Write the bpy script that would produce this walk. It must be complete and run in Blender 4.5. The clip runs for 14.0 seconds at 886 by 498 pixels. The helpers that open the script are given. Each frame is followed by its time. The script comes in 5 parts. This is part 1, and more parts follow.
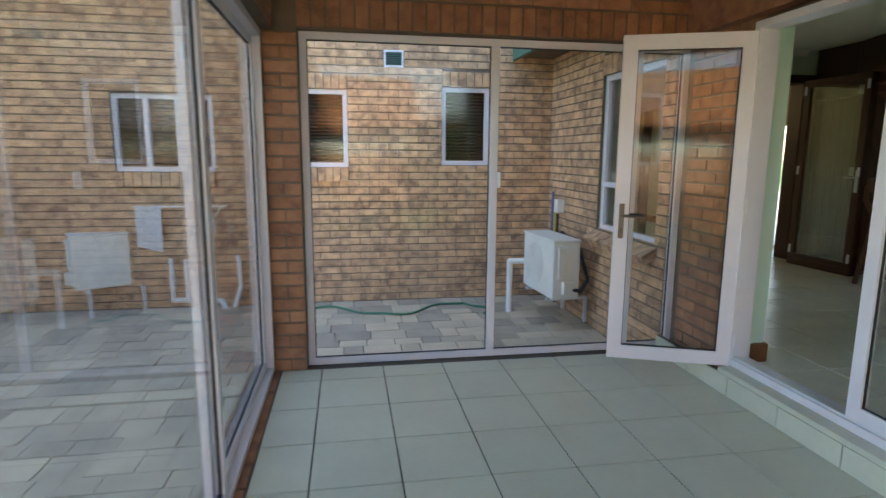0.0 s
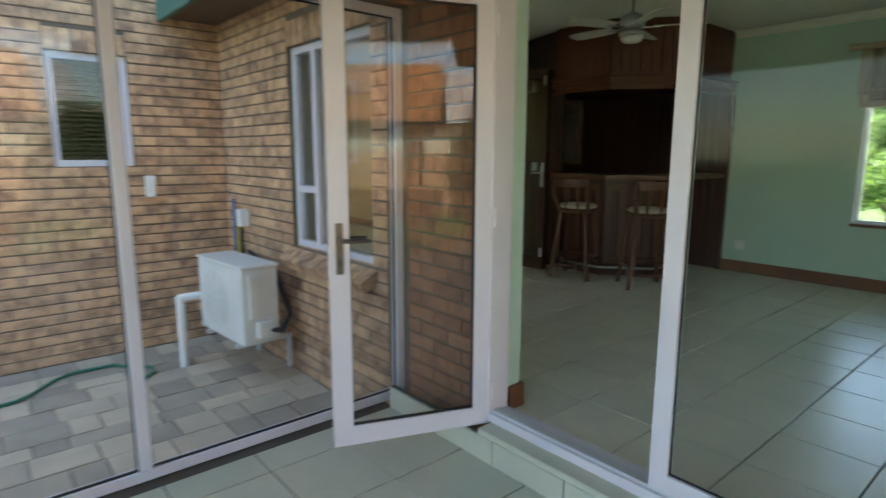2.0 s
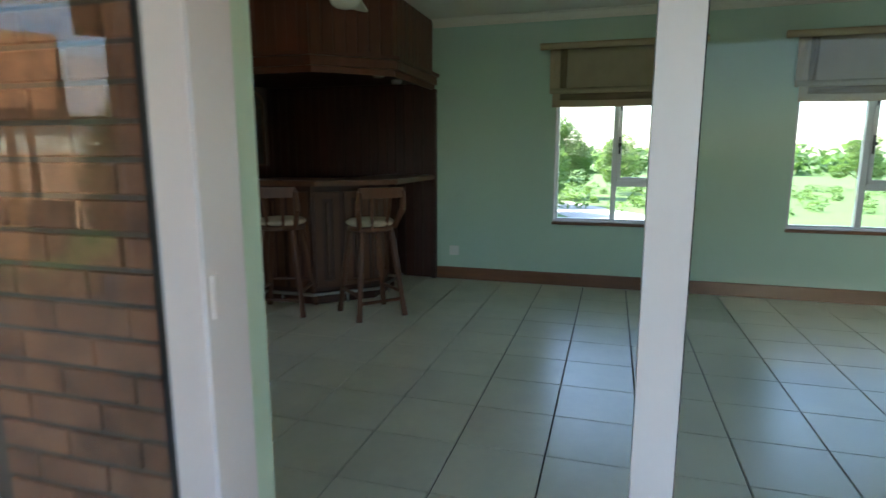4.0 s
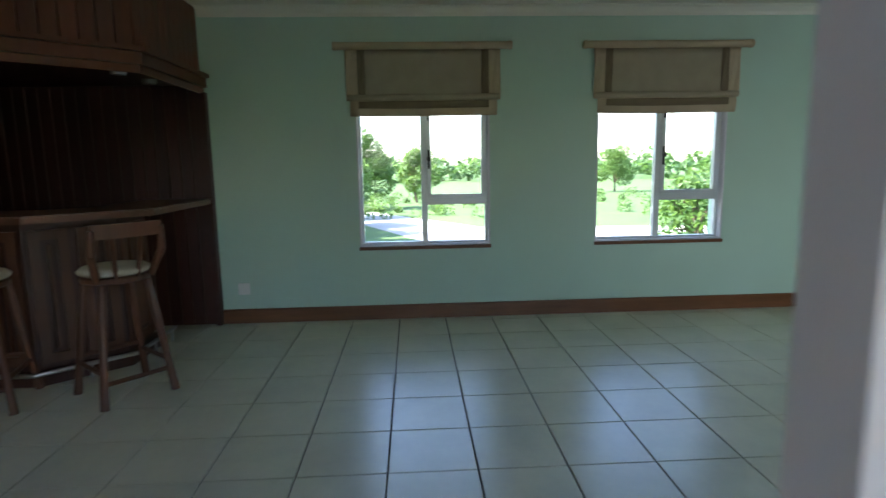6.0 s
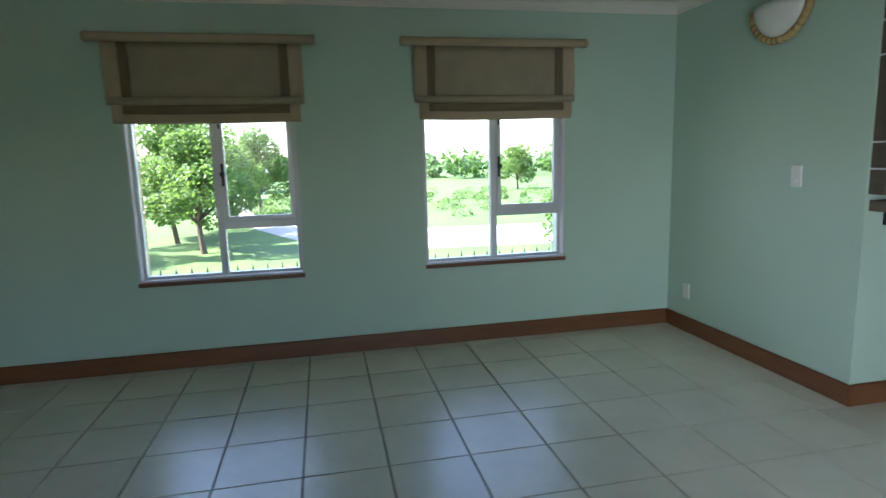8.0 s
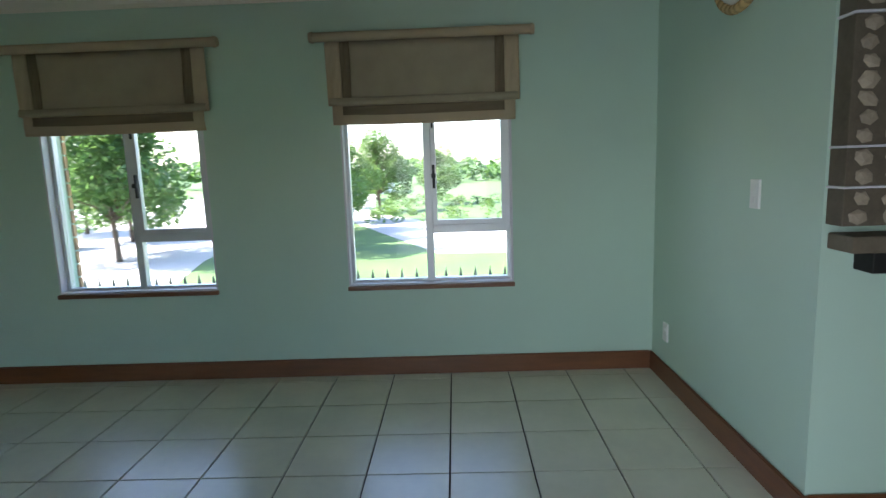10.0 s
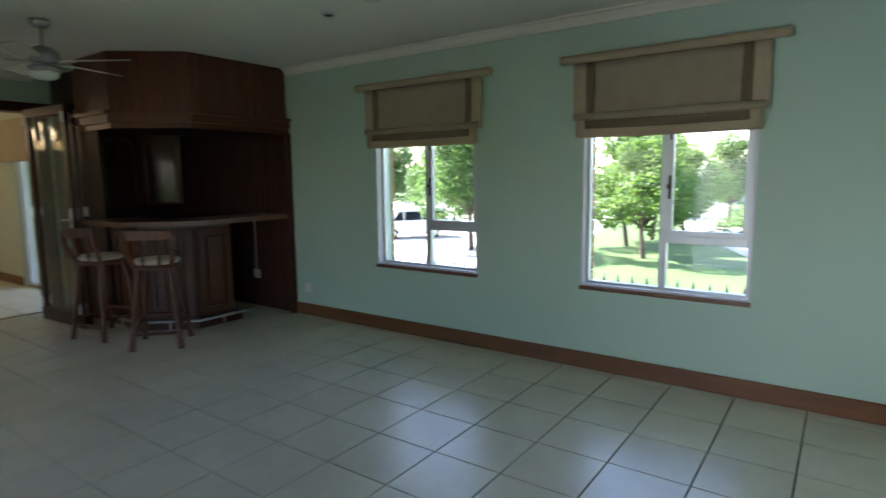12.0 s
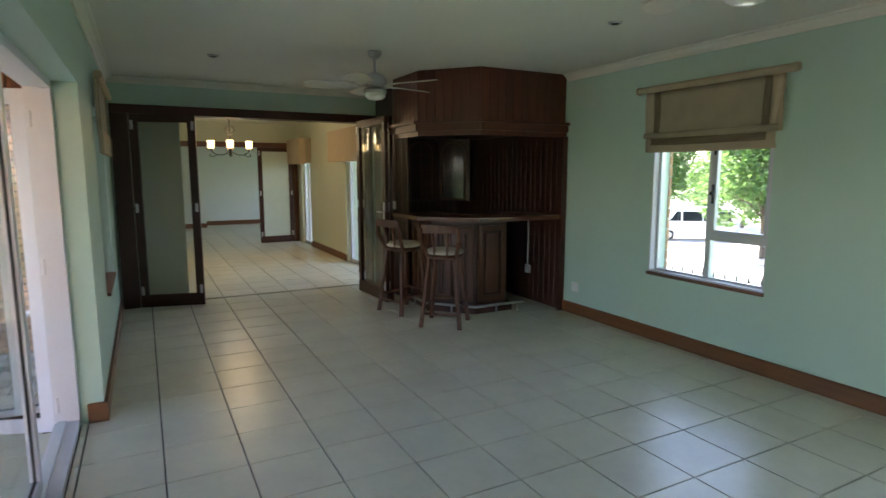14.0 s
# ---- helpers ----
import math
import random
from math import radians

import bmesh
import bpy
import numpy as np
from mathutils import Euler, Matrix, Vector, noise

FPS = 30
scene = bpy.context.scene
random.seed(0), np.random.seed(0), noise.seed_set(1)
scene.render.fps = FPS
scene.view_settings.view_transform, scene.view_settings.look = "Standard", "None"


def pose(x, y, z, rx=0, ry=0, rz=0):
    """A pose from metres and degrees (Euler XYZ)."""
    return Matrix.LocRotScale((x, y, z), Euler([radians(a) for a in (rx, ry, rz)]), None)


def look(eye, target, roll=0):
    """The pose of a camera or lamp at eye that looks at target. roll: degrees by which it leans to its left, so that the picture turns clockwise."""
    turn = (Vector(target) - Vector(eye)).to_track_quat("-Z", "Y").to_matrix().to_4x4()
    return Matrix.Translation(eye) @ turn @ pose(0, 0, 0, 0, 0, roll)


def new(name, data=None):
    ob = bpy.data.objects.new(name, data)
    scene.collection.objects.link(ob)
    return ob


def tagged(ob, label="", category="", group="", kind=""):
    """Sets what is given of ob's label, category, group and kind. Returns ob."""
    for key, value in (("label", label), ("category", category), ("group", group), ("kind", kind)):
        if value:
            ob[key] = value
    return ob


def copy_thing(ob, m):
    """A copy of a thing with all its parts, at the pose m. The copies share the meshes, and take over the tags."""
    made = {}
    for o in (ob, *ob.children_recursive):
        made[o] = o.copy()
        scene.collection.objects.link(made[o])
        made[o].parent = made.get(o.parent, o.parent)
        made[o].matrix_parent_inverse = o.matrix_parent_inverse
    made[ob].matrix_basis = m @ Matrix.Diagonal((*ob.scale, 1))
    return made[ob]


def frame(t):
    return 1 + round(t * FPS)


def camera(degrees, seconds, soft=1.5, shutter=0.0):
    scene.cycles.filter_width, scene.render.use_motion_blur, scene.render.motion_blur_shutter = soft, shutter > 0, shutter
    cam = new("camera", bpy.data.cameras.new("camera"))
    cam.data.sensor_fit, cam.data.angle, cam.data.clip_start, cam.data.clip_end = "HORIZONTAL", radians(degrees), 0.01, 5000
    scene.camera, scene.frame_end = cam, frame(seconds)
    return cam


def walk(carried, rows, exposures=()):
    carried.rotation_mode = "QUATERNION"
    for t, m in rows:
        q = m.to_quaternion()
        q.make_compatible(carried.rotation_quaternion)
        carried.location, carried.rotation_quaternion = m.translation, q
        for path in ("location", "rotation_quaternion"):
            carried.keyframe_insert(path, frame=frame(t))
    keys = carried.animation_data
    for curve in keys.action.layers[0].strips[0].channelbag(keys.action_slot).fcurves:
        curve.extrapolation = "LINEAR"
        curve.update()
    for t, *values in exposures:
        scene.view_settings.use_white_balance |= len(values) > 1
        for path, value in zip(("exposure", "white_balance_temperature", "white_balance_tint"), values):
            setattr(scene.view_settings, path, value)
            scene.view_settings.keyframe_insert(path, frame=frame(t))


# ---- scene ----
cam = camera(76.0, 14.0, soft=1.4, shutter=0.5)
PATH = [
    (0, (0.313, 0.092, 1.468), (0.642, 2.037, 1.14), 0.4),
    (0.5, (0.37, 0.408, 1.457), (0.875, 2.315, 1.131), 0.3),
    (1, (0.512, 0.733, 1.441), (1.26, 2.56, 1.119), 0.2),
    (1.5, (0.678, 1.036, 1.409), (1.658, 2.751, 1.096), -0.1),
    (2, (0.81, 1.331, 1.466), (2.091, 2.83, 1.132), 0.2),
    (2.5, (1.048, 1.655, 1.459), (2.55, 2.934, 1.126), 0.2),
    (3, (1.259, 1.941, 1.468), (2.923, 2.998, 1.129), 0.4),
    (3.5, (1.424, 2.175, 1.458), (3.23, 2.967, 1.127), -0.0),
    (4, (1.728, 2.376, 1.467), (3.619, 2.936, 1.134), 0.0),
    (5.2, (2.2, 2.47, 1.51), (4.165, 2.66, 1.19), -0.9),
    (6.5, (2.745, 2.421, 1.509), (4.707, 2.174, 1.21), -1.0),
    (7, (2.944, 2.283, 1.565), (4.892, 1.955, 1.255), -1.1),
    (7.5, (3.075, 2.008, 1.587), (5.011, 1.617, 1.272), -1.2),
    (8, (3.122, 1.632, 1.608), (5.056, 1.23, 1.295), -1.6),
    (10.5, (3.575, -0.153, 1.636), (5.528, 0.158, 1.335), -1.9),
    (11, (3.546, -0.378, 1.645), (5.426, 0.236, 1.35), -1.6),
    (11.5, (3.419, -0.555, 1.617), (5.189, 0.338, 1.357), -1.0),
    (12, (3.327, -0.713, 1.638), (4.943, 0.436, 1.381), -0.7),
    (12.5, (3.285, -0.813, 1.664), (4.691, 0.587, 1.408), -0.5),
    (13, (3.249, -0.812, 1.691), (4.468, 0.752, 1.428), -0.2),
    (13.5, (3.251, -0.829, 1.695), (4.299, 0.855, 1.435), -0.2),
    (14, (3.228, -0.808, 1.725), (4.152, 0.945, 1.454), 0.0),
]
walk(cam, [(t, look(eye, target, roll)) for t, eye, target, roll in PATH], [(0, 2.65, 6900, 7), (2.0, 2.75, 6900, 4), (3.0, 2.65, 6500, 4), (4.0, 2.75, 6300, 6), (6.5, 2.72, 6050, 14), (11.0, 2.7, 6100, 16), (12.5, 2.9, 6250, 17), (14.0, 3.3, 6450, 18)])

# world, sun, exposure
world = bpy.data.worlds.new("sky")
scene.world = world
world.use_nodes = True
wn = world.node_tree.nodes
sky = wn.new("ShaderNodeTexSky")
sky.sky_type = "NISHITA"
sky.sun_disc = False
sky.sun_elevation = radians(48)
sky.sun_rotation = radians(4)
wn["Background"].inputs["Strength"].default_value = 0.15
world.node_tree.links.new(sky.outputs[0], wn["Background"].inputs["Color"])
sun = new("sun", bpy.data.lights.new("sun", "SUN"))
sun.data.energy, sun.data.angle, sun.data.color = 5.0, radians(0.5), (1.0, 0.95, 0.87)
sun.matrix_world = look((0.7, 10.0, 11.1), (0, 0, 0))
# area lamp added inside the sliding door's fixed panes, boosting courtyard daylight in the lounge
daylight = new("daylight", bpy.data.lights.new("daylight", "AREA"))
daylight.data.shape, daylight.data.size, daylight.data.size_y = "RECTANGLE", 1.5, 1.5
daylight.data.energy, daylight.data.color, daylight.data.spread = 1.5, (0.88, 0.96, 1.0), radians(85)
daylight.matrix_world = look((2.81, 0.32, 1.05), (6.3, -1.5, 0.75))

F = 0.17          # lounge floor above the veranda floor
CEIL = 2.76
GROUND = -0.30    # courtyard paving
EAST, SOUTH, WEST, NORTH = 7.36, -1.2, 2.93, 6.5
# veranda and courtyard are drawn on their own grid and set against the lounge wall at 0.92 of it
COURT = Matrix.Translation((2.76, 3.14, F)) @ Matrix.Scale(0.92, 4) @ Matrix.Translation((-2.76, -3.06, -F))


def court_hole(h):
    """A hole of the veranda grid, as it lies in the lounge wall."""
    (_, y0, z0), (_, y1, z1) = COURT @ Vector((2.76, h[0], h[2])), COURT @ Vector((2.76, h[1], h[3]))
    return y0, y1, z0, z1


# ---- materials ----
def material(name, colour, rough=0.6, metal=0.0, var=0.25, scale=6.0, bump=0.15, fine=60.0,
             stretch=(1, 1, 1), per_object=0.0, per_island=0.0, tint=None, coat=0.0, wear=0.2, gloss=0.5, span=(0.35, 1.0)):
    """A procedural surface: two scales of tone, grain relief, and an optional tone per piece."""
    m = bpy.data.materials.new(name)
    m.use_nodes = True
    nt = m.node_tree
    n, l = nt.nodes, nt.links
    b = n["Principled BSDF"]
    b.inputs["Roughness"].default_value = rough
    b.inputs["Metallic"].default_value = metal
    b.inputs["Coat Weight"].default_value = coat
    b.inputs["Specular IOR Level"].default_value = gloss
    geo = n.new("ShaderNodeNewGeometry")
    mp = n.new("ShaderNodeMapping")
    mp.inputs["Scale"].default_value = stretch
    l.new(geo.outputs["Position"], mp.inputs["Vector"])
    big, small = n.new("ShaderNodeTexNoise"), n.new("ShaderNodeTexNoise")
    for t, s in ((big, scale), (small, fine)):
        t.inputs["Scale"].default_value = s
        t.inputs["Detail"].default_value = 5
        l.new(mp.outputs[0], t.inputs["Vector"])
    add = n.new("ShaderNodeMath")
    add.operation = "MULTIPLY_ADD"
    add.inputs[1].default_value = 0.35
    l.new(small.outputs["Fac"], add.inputs[0])
    l.new(big.outputs["Fac"], add.inputs[2])
    ramp = n.new("ShaderNodeMapRange")
    ramp.inputs["From Min"].default_value, ramp.inputs["From Max"].default_value = span
    l.new(add.outputs[0], ramp.inputs["Value"])
    fac = ramp.outputs[0]
    if per_object or per_island:
        src = n.new("ShaderNodeObjectInfo").outputs["Random"] if per_object else geo.outputs["Random Per Island"]
        k = per_object or per_island
        mixv = n.new("ShaderNodeMix")
        mixv.inputs[0].default_value = k
        l.new(fac, mixv.inputs[2])
        l.new(src, mixv.inputs[3])
        fac = mixv.outputs[0]
    mix = n.new("ShaderNodeMix")
    mix.data_type = "RGBA"
    c2 = tint or tuple(c * (1 - var) for c in colour)
    mix.inputs[6].default_value = (*c2, 1)
    mix.inputs[7].default_value = (*[min(1, c * (1 + var * 0.4)) for c in colour], 1)
    l.new(fac, mix.inputs[0])
    l.new(mix.outputs[2], b.inputs["Base Color"])
    if bump:
        bp = n.new("ShaderNodeBump")
        bp.inputs["Strength"].default_value = bump
        bp.inputs["Distance"].default_value = 0.01
        l.new(add.outputs[0], bp.inputs["Height"])
        l.new(bp.outputs[0], b.inputs["Normal"])
    rr = n.new("ShaderNodeMapRange")
    rr.inputs["To Min"].default_value, rr.inputs["To Max"].default_value = rough * (1 - wear), min(1, rough * (1 + wear))
    l.new(big.outputs["Fac"], rr.inputs["Value"])
    l.new(rr.outputs[0], b.inputs["Roughness"])
    return m


def brick_material(name, a, b_, per):
    """Face brick: tone per brick and a darker flashed patch in the middle of some."""
    m = material(name, a, 0.85, var=0.25, scale=11, bump=0.5, fine=90, tint=b_, span=(0.50, 0.78), **per)
    return m


def glass_material(name, gain=1.0, tint=(1, 1, 1), rough=0.0):
    m = bpy.data.materials.new(name)
    m.use_nodes = True
    n, l = m.node_tree.nodes, m.node_tree.links
    n.remove(n["Principled BSDF"])
    tr, gl, mx, fr = (n.new("ShaderNodeBsdfTransparent"), n.new("ShaderNodeBsdfGlossy"), n.new("ShaderNodeMixShader"), n.new("ShaderNodeFresnel"))
    tr.inputs[0].default_value = (*tint, 1)
    gl.inputs["Roughness"].default_value = rough
    fr.inputs[0].default_value = 1.5
    mu = n.new("ShaderNodeMath")
    mu.operation = "MULTIPLY"
    mu.use_clamp = True
    mu.inputs[1].default_value = gain
    l.new(fr.outputs[0], mu.inputs[0])
    l.new(mu.outputs[0], mx.inputs[0])
    l.new(tr.outputs[0], mx.inputs[1])
    l.new(gl.outputs[0], mx.inputs[2])
    l.new(mx.outputs[0], n["Material Output"].inputs[0])
    return m


def emitter(name, colour, strength):
    m = bpy.data.materials.new(name)
    m.use_nodes = True
    b = m.node_tree.nodes["Principled BSDF"]
    b.inputs["Base Color"].default_value = (*colour, 1)
    b.inputs["Emission Color"].default_value = (*colour, 1)
    b.inputs["Emission Strength"].default_value = strength
    return m


M_BRICK = brick_material("face_brick", (0.62, 0.385, 0.215), (0.20, 0.115, 0.075), dict(per_object=0.38))
M_BRICK_J = brick_material("face_brick_far", (0.62, 0.385, 0.215), (0.20, 0.115, 0.075), dict(per_island=0.38))
M_BRICK_RED = brick_material("red_brick", (0.36, 0.17, 0.09), (0.15, 0.07, 0.04), dict(per_object=0.5))
# mortar tone darkened to hold the shadow of the raked joints
M_MORTAR = material("mortar_with_joint_shade", (0.17, 0.125, 0.09), 0.95, var=0.4, bump=0.5)
M_GREEN = material("mint_wall_paint", (0.50, 0.65, 0.54), 0.55, var=0.06, scale=1.5, bump=0.06, fine=160)
M_CREAM = material("cream_wall_paint", (0.56, 0.58, 0.45), 0.6, var=0.06, scale=1.5, bump=0.05, fine=160)
M_CEIL = material("ceiling_paint", (0.80, 0.77, 0.67), 0.8, var=0.06, scale=1.2, bump=0.05, fine=120)
M_TILE = material("glazed_floor_tile", (0.74, 0.70, 0.57), 0.30, wear=0.04, gloss=1.0, var=0.2, scale=3.5, bump=0.05, fine=22, per_object=0.25)
M_TILE_J = material("glazed_floor_tile_far", (0.74, 0.70, 0.57), 0.30, wear=0.04, gloss=1.0, var=0.2, scale=3.5, bump=0.05, fine=22, per_island=0.25)
M_VTILE = material("veranda_tile", (0.55, 0.565, 0.45), 0.40, var=0.15, scale=3.0, bump=0.05, fine=25, per_object=0.25)
M_GROUT = material("grout", (0.10, 0.085, 0.065), 0.9, var=0.3)
M_PAVER = material("concrete_paver", (0.53, 0.44, 0.31), 0.85, var=0.5, scale=5, bump=0.5, fine=70, per_object=0.6, tint=(0.21, 0.185, 0.155))
M_PAVER_J = material("concrete_paver_far", (0.53, 0.44, 0.31), 0.85, var=0.5, scale=5, bump=0.5, fine=70, per_island=0.6, tint=(0.21, 0.185, 0.155))
M_SAND = material("joint_sand", (0.20, 0.18, 0.15), 0.95, var=0.4, bump=0.4)
M_WHITE = material("white_powder_coat", (0.66, 0.64, 0.68), 0.35, var=0.06, scale=4, bump=0.02)
M_ALU = material("grey_aluminium", (0.62, 0.64, 0.66), 0.4, metal=0.3, var=0.08, scale=6, bump=0.02)
M_RUBBER = material("black_rubber_seal", (0.015, 0.015, 0.015), 0.6, var=0.2)
# dark stain, deepened further for the shade inside the bar
M_WOOD = material("dark_stained_shaded_timber", (0.058, 0.016, 0.008), 0.42, var=0.6, scale=5, bump=0.15, fine=45, stretch=(5, 5, 0.5), per_object=0.45)
# lighter copy of the bar timber: the canopy's light is in its colour
M_WOOD_LIT = material("red_stained_timber_lit", (0.135, 0.034, 0.015), 0.36, var=0.55, scale=5, bump=0.15, fine=45, stretch=(5, 5, 0.5), per_object=0.5)
M_WOOD_L = material("stained_timber", (0.12, 0.042, 0.018), 0.45, var=0.5, scale=5, bump=0.2, fine=45, stretch=(5, 5, 0.5), per_object=0.3)
M_SKIRT = material("varnished_skirting", (0.20, 0.078, 0.030), 0.4, var=0.45, scale=4, bump=0.12, fine=40, stretch=(0.8, 0.8, 6), per_object=0.2)
M_COUNTER = material("polished_counter_timber", (0.12, 0.045, 0.022), 0.3, var=0.4, scale=4, bump=0.04, stretch=(0.7, 4, 4))
M_BLIND = material("blind_cloth", (0.40, 0.33, 0.23), 0.95, var=0.14, scale=8, bump=0.4, fine=260)
M_BLIND_D = material("blind_border_cloth", (0.21, 0.155, 0.095), 0.95, var=0.14, scale=8, bump=0.4, fine=260)
M_BLIND_L = material("blind_edge_cloth", (0.50, 0.39, 0.26), 0.95, var=0.12, scale=8, bump=0.4, fine=260)
M_PLASTIC = material("white_plastic", (0.80, 0.80, 0.76), 0.4, var=0.06, scale=5, bump=0.02)
M_AC = material("ivory_painted_steel", (0.72, 0.72, 0.66), 0.45, var=0.10, scale=5, bump=0.04)
M_DARK = material("dark_plastic", (0.02, 0.02, 0.022), 0.5, var=0.3)
M_STEEL = material("brushed_steel", (0.52, 0.52, 0.52), 0.33, metal=1.0, var=0.12, bump=0.03)
M_HANDLE = material("bronze_handle", (0.13, 0.115, 0.10), 0.36, metal=0.8, var=0.2, bump=0.02)
M_FENCE = material("grey_fence_paint", (0.26, 0.25, 0.23), 0.6, var=0.3, scale=8)
M_IRON = material("black_wrought_iron", (0.02, 0.018, 0.016), 0.5, metal=0.6, var=0.3)
M_BLADE = material("pale_fan_blade", (0.66, 0.62, 0.52), 0.4, var=0.12, bump=0.05, stretch=(2, 2, 2))
M_OPAL = material("opal_glass", (0.82, 0.80, 0.74), 0.25, var=0.04, bump=0.0)
M_CUSHION = material("cream_cushion", (0.52, 0.46, 0.35), 0.9, var=0.2, scale=12, bump=0.4, fine=200)
M_HOSE = material("green_hose", (0.03, 0.17, 0.10), 0.45, var=0.2)
M_CABLE_Y = material("yellow_cable", (0.50, 0.40, 0.05), 0.5, var=0.2)
M_CABLE_B = material("blue_conduit", (0.10, 0.13, 0.28), 0.5, var=0.2)
M_GLASS = glass_material("window_glass", 0.5)
M_GLASS_D = glass_material("door_glass", 0.55, (0.95, 0.96, 0.96))
M_GLASS_I = glass_material("clear_door_glass", 0.22, (0.97, 0.98, 0.97))
M_FROST = material("frosted_glass", (0.62, 0.70, 0.62), 0.25, var=0.05, bump=0.02)
M_MIRROR = material("mirror", (0.8, 0.8, 0.8), 0.04, metal=1.0, var=0.03, bump=0.0)
M_STONE = material("pebble_panel_stone", (0.42, 0.34, 0.25), 0.7, var=0.5, scale=14, bump=0.5, per_object=0.4)
M_STONE_D = material("panel_backing", (0.14, 0.11, 0.075), 0.8, var=0.4, scale=12, bump=0.4)
# fireplace black; also stands in for the dark rooms behind courtyard windows
M_BLACK = material("soot_and_dark_room_black", (0.012, 0.011, 0.010), 0.7, var=0.4)
M_GRASS = material("lawn", (0.075, 0.145, 0.03), 0.9, var=0.5, scale=0.5, bump=0.6, fine=9)
M_ASPHALT = material("pale_paved_road", (0.40, 0.38, 0.35), 0.9, var=0.2, scale=0.6, bump=0.3)
M_BARK = material("bark", (0.11, 0.08, 0.055), 0.9, var=0.5, scale=6, bump=0.8)
def leafy(m, colour, amount=0.45):
    """Lets light through thin leaves."""
    n, l = m.node_tree.nodes, m.node_tree.links
    tr, mx = n.new("ShaderNodeBsdfTranslucent"), n.new("ShaderNodeMixShader")
    tr.inputs[0].default_value = (*colour, 1)
    mx.inputs[0].default_value = amount
    l.new(n["Principled BSDF"].outputs[0], mx.inputs[1])
    l.new(tr.outputs[0], mx.inputs[2])
    l.new(mx.outputs[0], n["Material Output"].inputs[0])
    return m


M_LEAF = leafy(material("leaves", (0.085, 0.165, 0.04), 0.55, var=0.5, scale=1.2, bump=0.0, per_island=0.6), (0.17, 0.29, 0.06))
M_LEAF_D = leafy(material("dark_leaves", (0.075, 0.15, 0.045), 0.55, var=0.5, scale=1.2, bump=0.0, per_island=0.6), (0.14, 0.26, 0.06))
M_VAN = material("white_car_paint", (0.80, 0.80, 0.80), 0.25, var=0.04, coat=0.5, bump=0.0)
M_TINT = material("tinted_car_glass", (0.03, 0.035, 0.04), 0.08, var=0.1, bump=0.0)
M_ROOF = material("orange_roof_tile", (0.42, 0.19, 0.07), 0.8, var=0.4, scale=3, bump=0.4, per_island=0.4)
M_ROOF_G = material("pale_roof_sheet", (0.45, 0.43, 0.40), 0.7, var=0.2, scale=2, bump=0.3)
M_POLE = material("varnished_pole", (0.42, 0.21, 0.07), 0.5, var=0.4, scale=4, bump=0.2)
M_SHEET = material("corrugated_sheet", (0.35, 0.30, 0.25), 0.6, var=0.2)
M_CLOTH = material("pale_towel", (0.62, 0.64, 0.66), 0.95, var=0.15, scale=15, bump=0.6, fine=200)
M_SOFFIT = material("soffit_board", (0.16, 0.105, 0.065), 0.8, var=0.4, stretch=(5, 0.6, 1))
M_FASCIA = material("green_fascia", (0.06, 0.16, 0.13), 0.5, var=0.2)
M_LAMP = emitter("glowing_candle_shade", (1.0, 0.72, 0.34), 0.35)
M_WHITE_ROOM = material("white_wall_paint", (0.76, 0.77, 0.70), 0.6, var=0.05, scale=1.5, bump=0.04, fine=150)


# ---- mesh helpers ----
BASE = {}


def box(bm, x0, x1, y0, y1, z0, z1, bevel=0.0):
    vs = [bm.verts.new((x, y, z)) for x in (x0, x1) for y in (y0, y1) for z in (z0, z1)]
    fs = [bm.faces.new([vs[i] for i in q]) for q in
          ((0, 1, 3, 2), (4, 6, 7, 5), (0, 4, 5, 1), (2, 3, 7, 6), (0, 2, 6, 4), (1, 5, 7, 3))]
    if bevel:
        es = list({e for f in fs for e in f.edges})
        bmesh.ops.bevel(bm, geom=es, offset=bevel, segments=2, affect="EDGES", profile=0.6)
    return bm


def B(*a, bevel=0.0):
    return box(bmesh.new(), *a, bevel=bevel)


def rod(bm, a, b, r0, r1=None, seg=10):
    """A tapered round bar from a to b."""
    a, b = Vector(a), Vector(b)
    r1 = r0 if r1 is None else r1
    q = (b - a).to_track_quat("Z", "Y").to_matrix()
    rings = []
    for p, r in ((a, r0), (b, r1)):
        rings.append([bm.verts.new(p + q @ Vector((r * math.cos(2 * math.pi * i / seg), r * math.sin(2 * math.pi * i / seg), 0))) for i in range(seg)])
    for i in range(seg):
        j = (i + 1) % seg
        bm.faces.new((rings[0][i], rings[0][j], rings[1][j], rings[1][i]))
    bm.faces.new(rings[0][::-1])
    bm.faces.new(rings[1])
    return bm


def pipe(bm, pts, r, seg=8):
    for a, b in zip(pts, pts[1:]):
        rod(bm, a, b, r, r, seg)
    for p in pts[1:-1]:
        bmesh.ops.create_icosphere(bm, subdivisions=1, radius=r * 1.03, matrix=Matrix.Translation(p))
    return bm


def lathe(bm, c, prof, seg=24):
    """A turned shape round a vertical axis through c; prof: radius, height."""
    rings = [[bm.verts.new((c[0] + r * math.cos(2 * math.pi * i / seg), c[1] + r * math.sin(2 * math.pi * i / seg), c[2] + z)) for i in range(seg)] for r, z in prof]
    for p, q in zip(rings, rings[1:]):
        for i in range(seg):
            j = (i + 1) % seg
            bm.faces.new((p[i], p[j], q[j], q[i]))
    bm.faces.new(rings[0][::-1])
    bm.faces.new(rings[-1])
    return bm


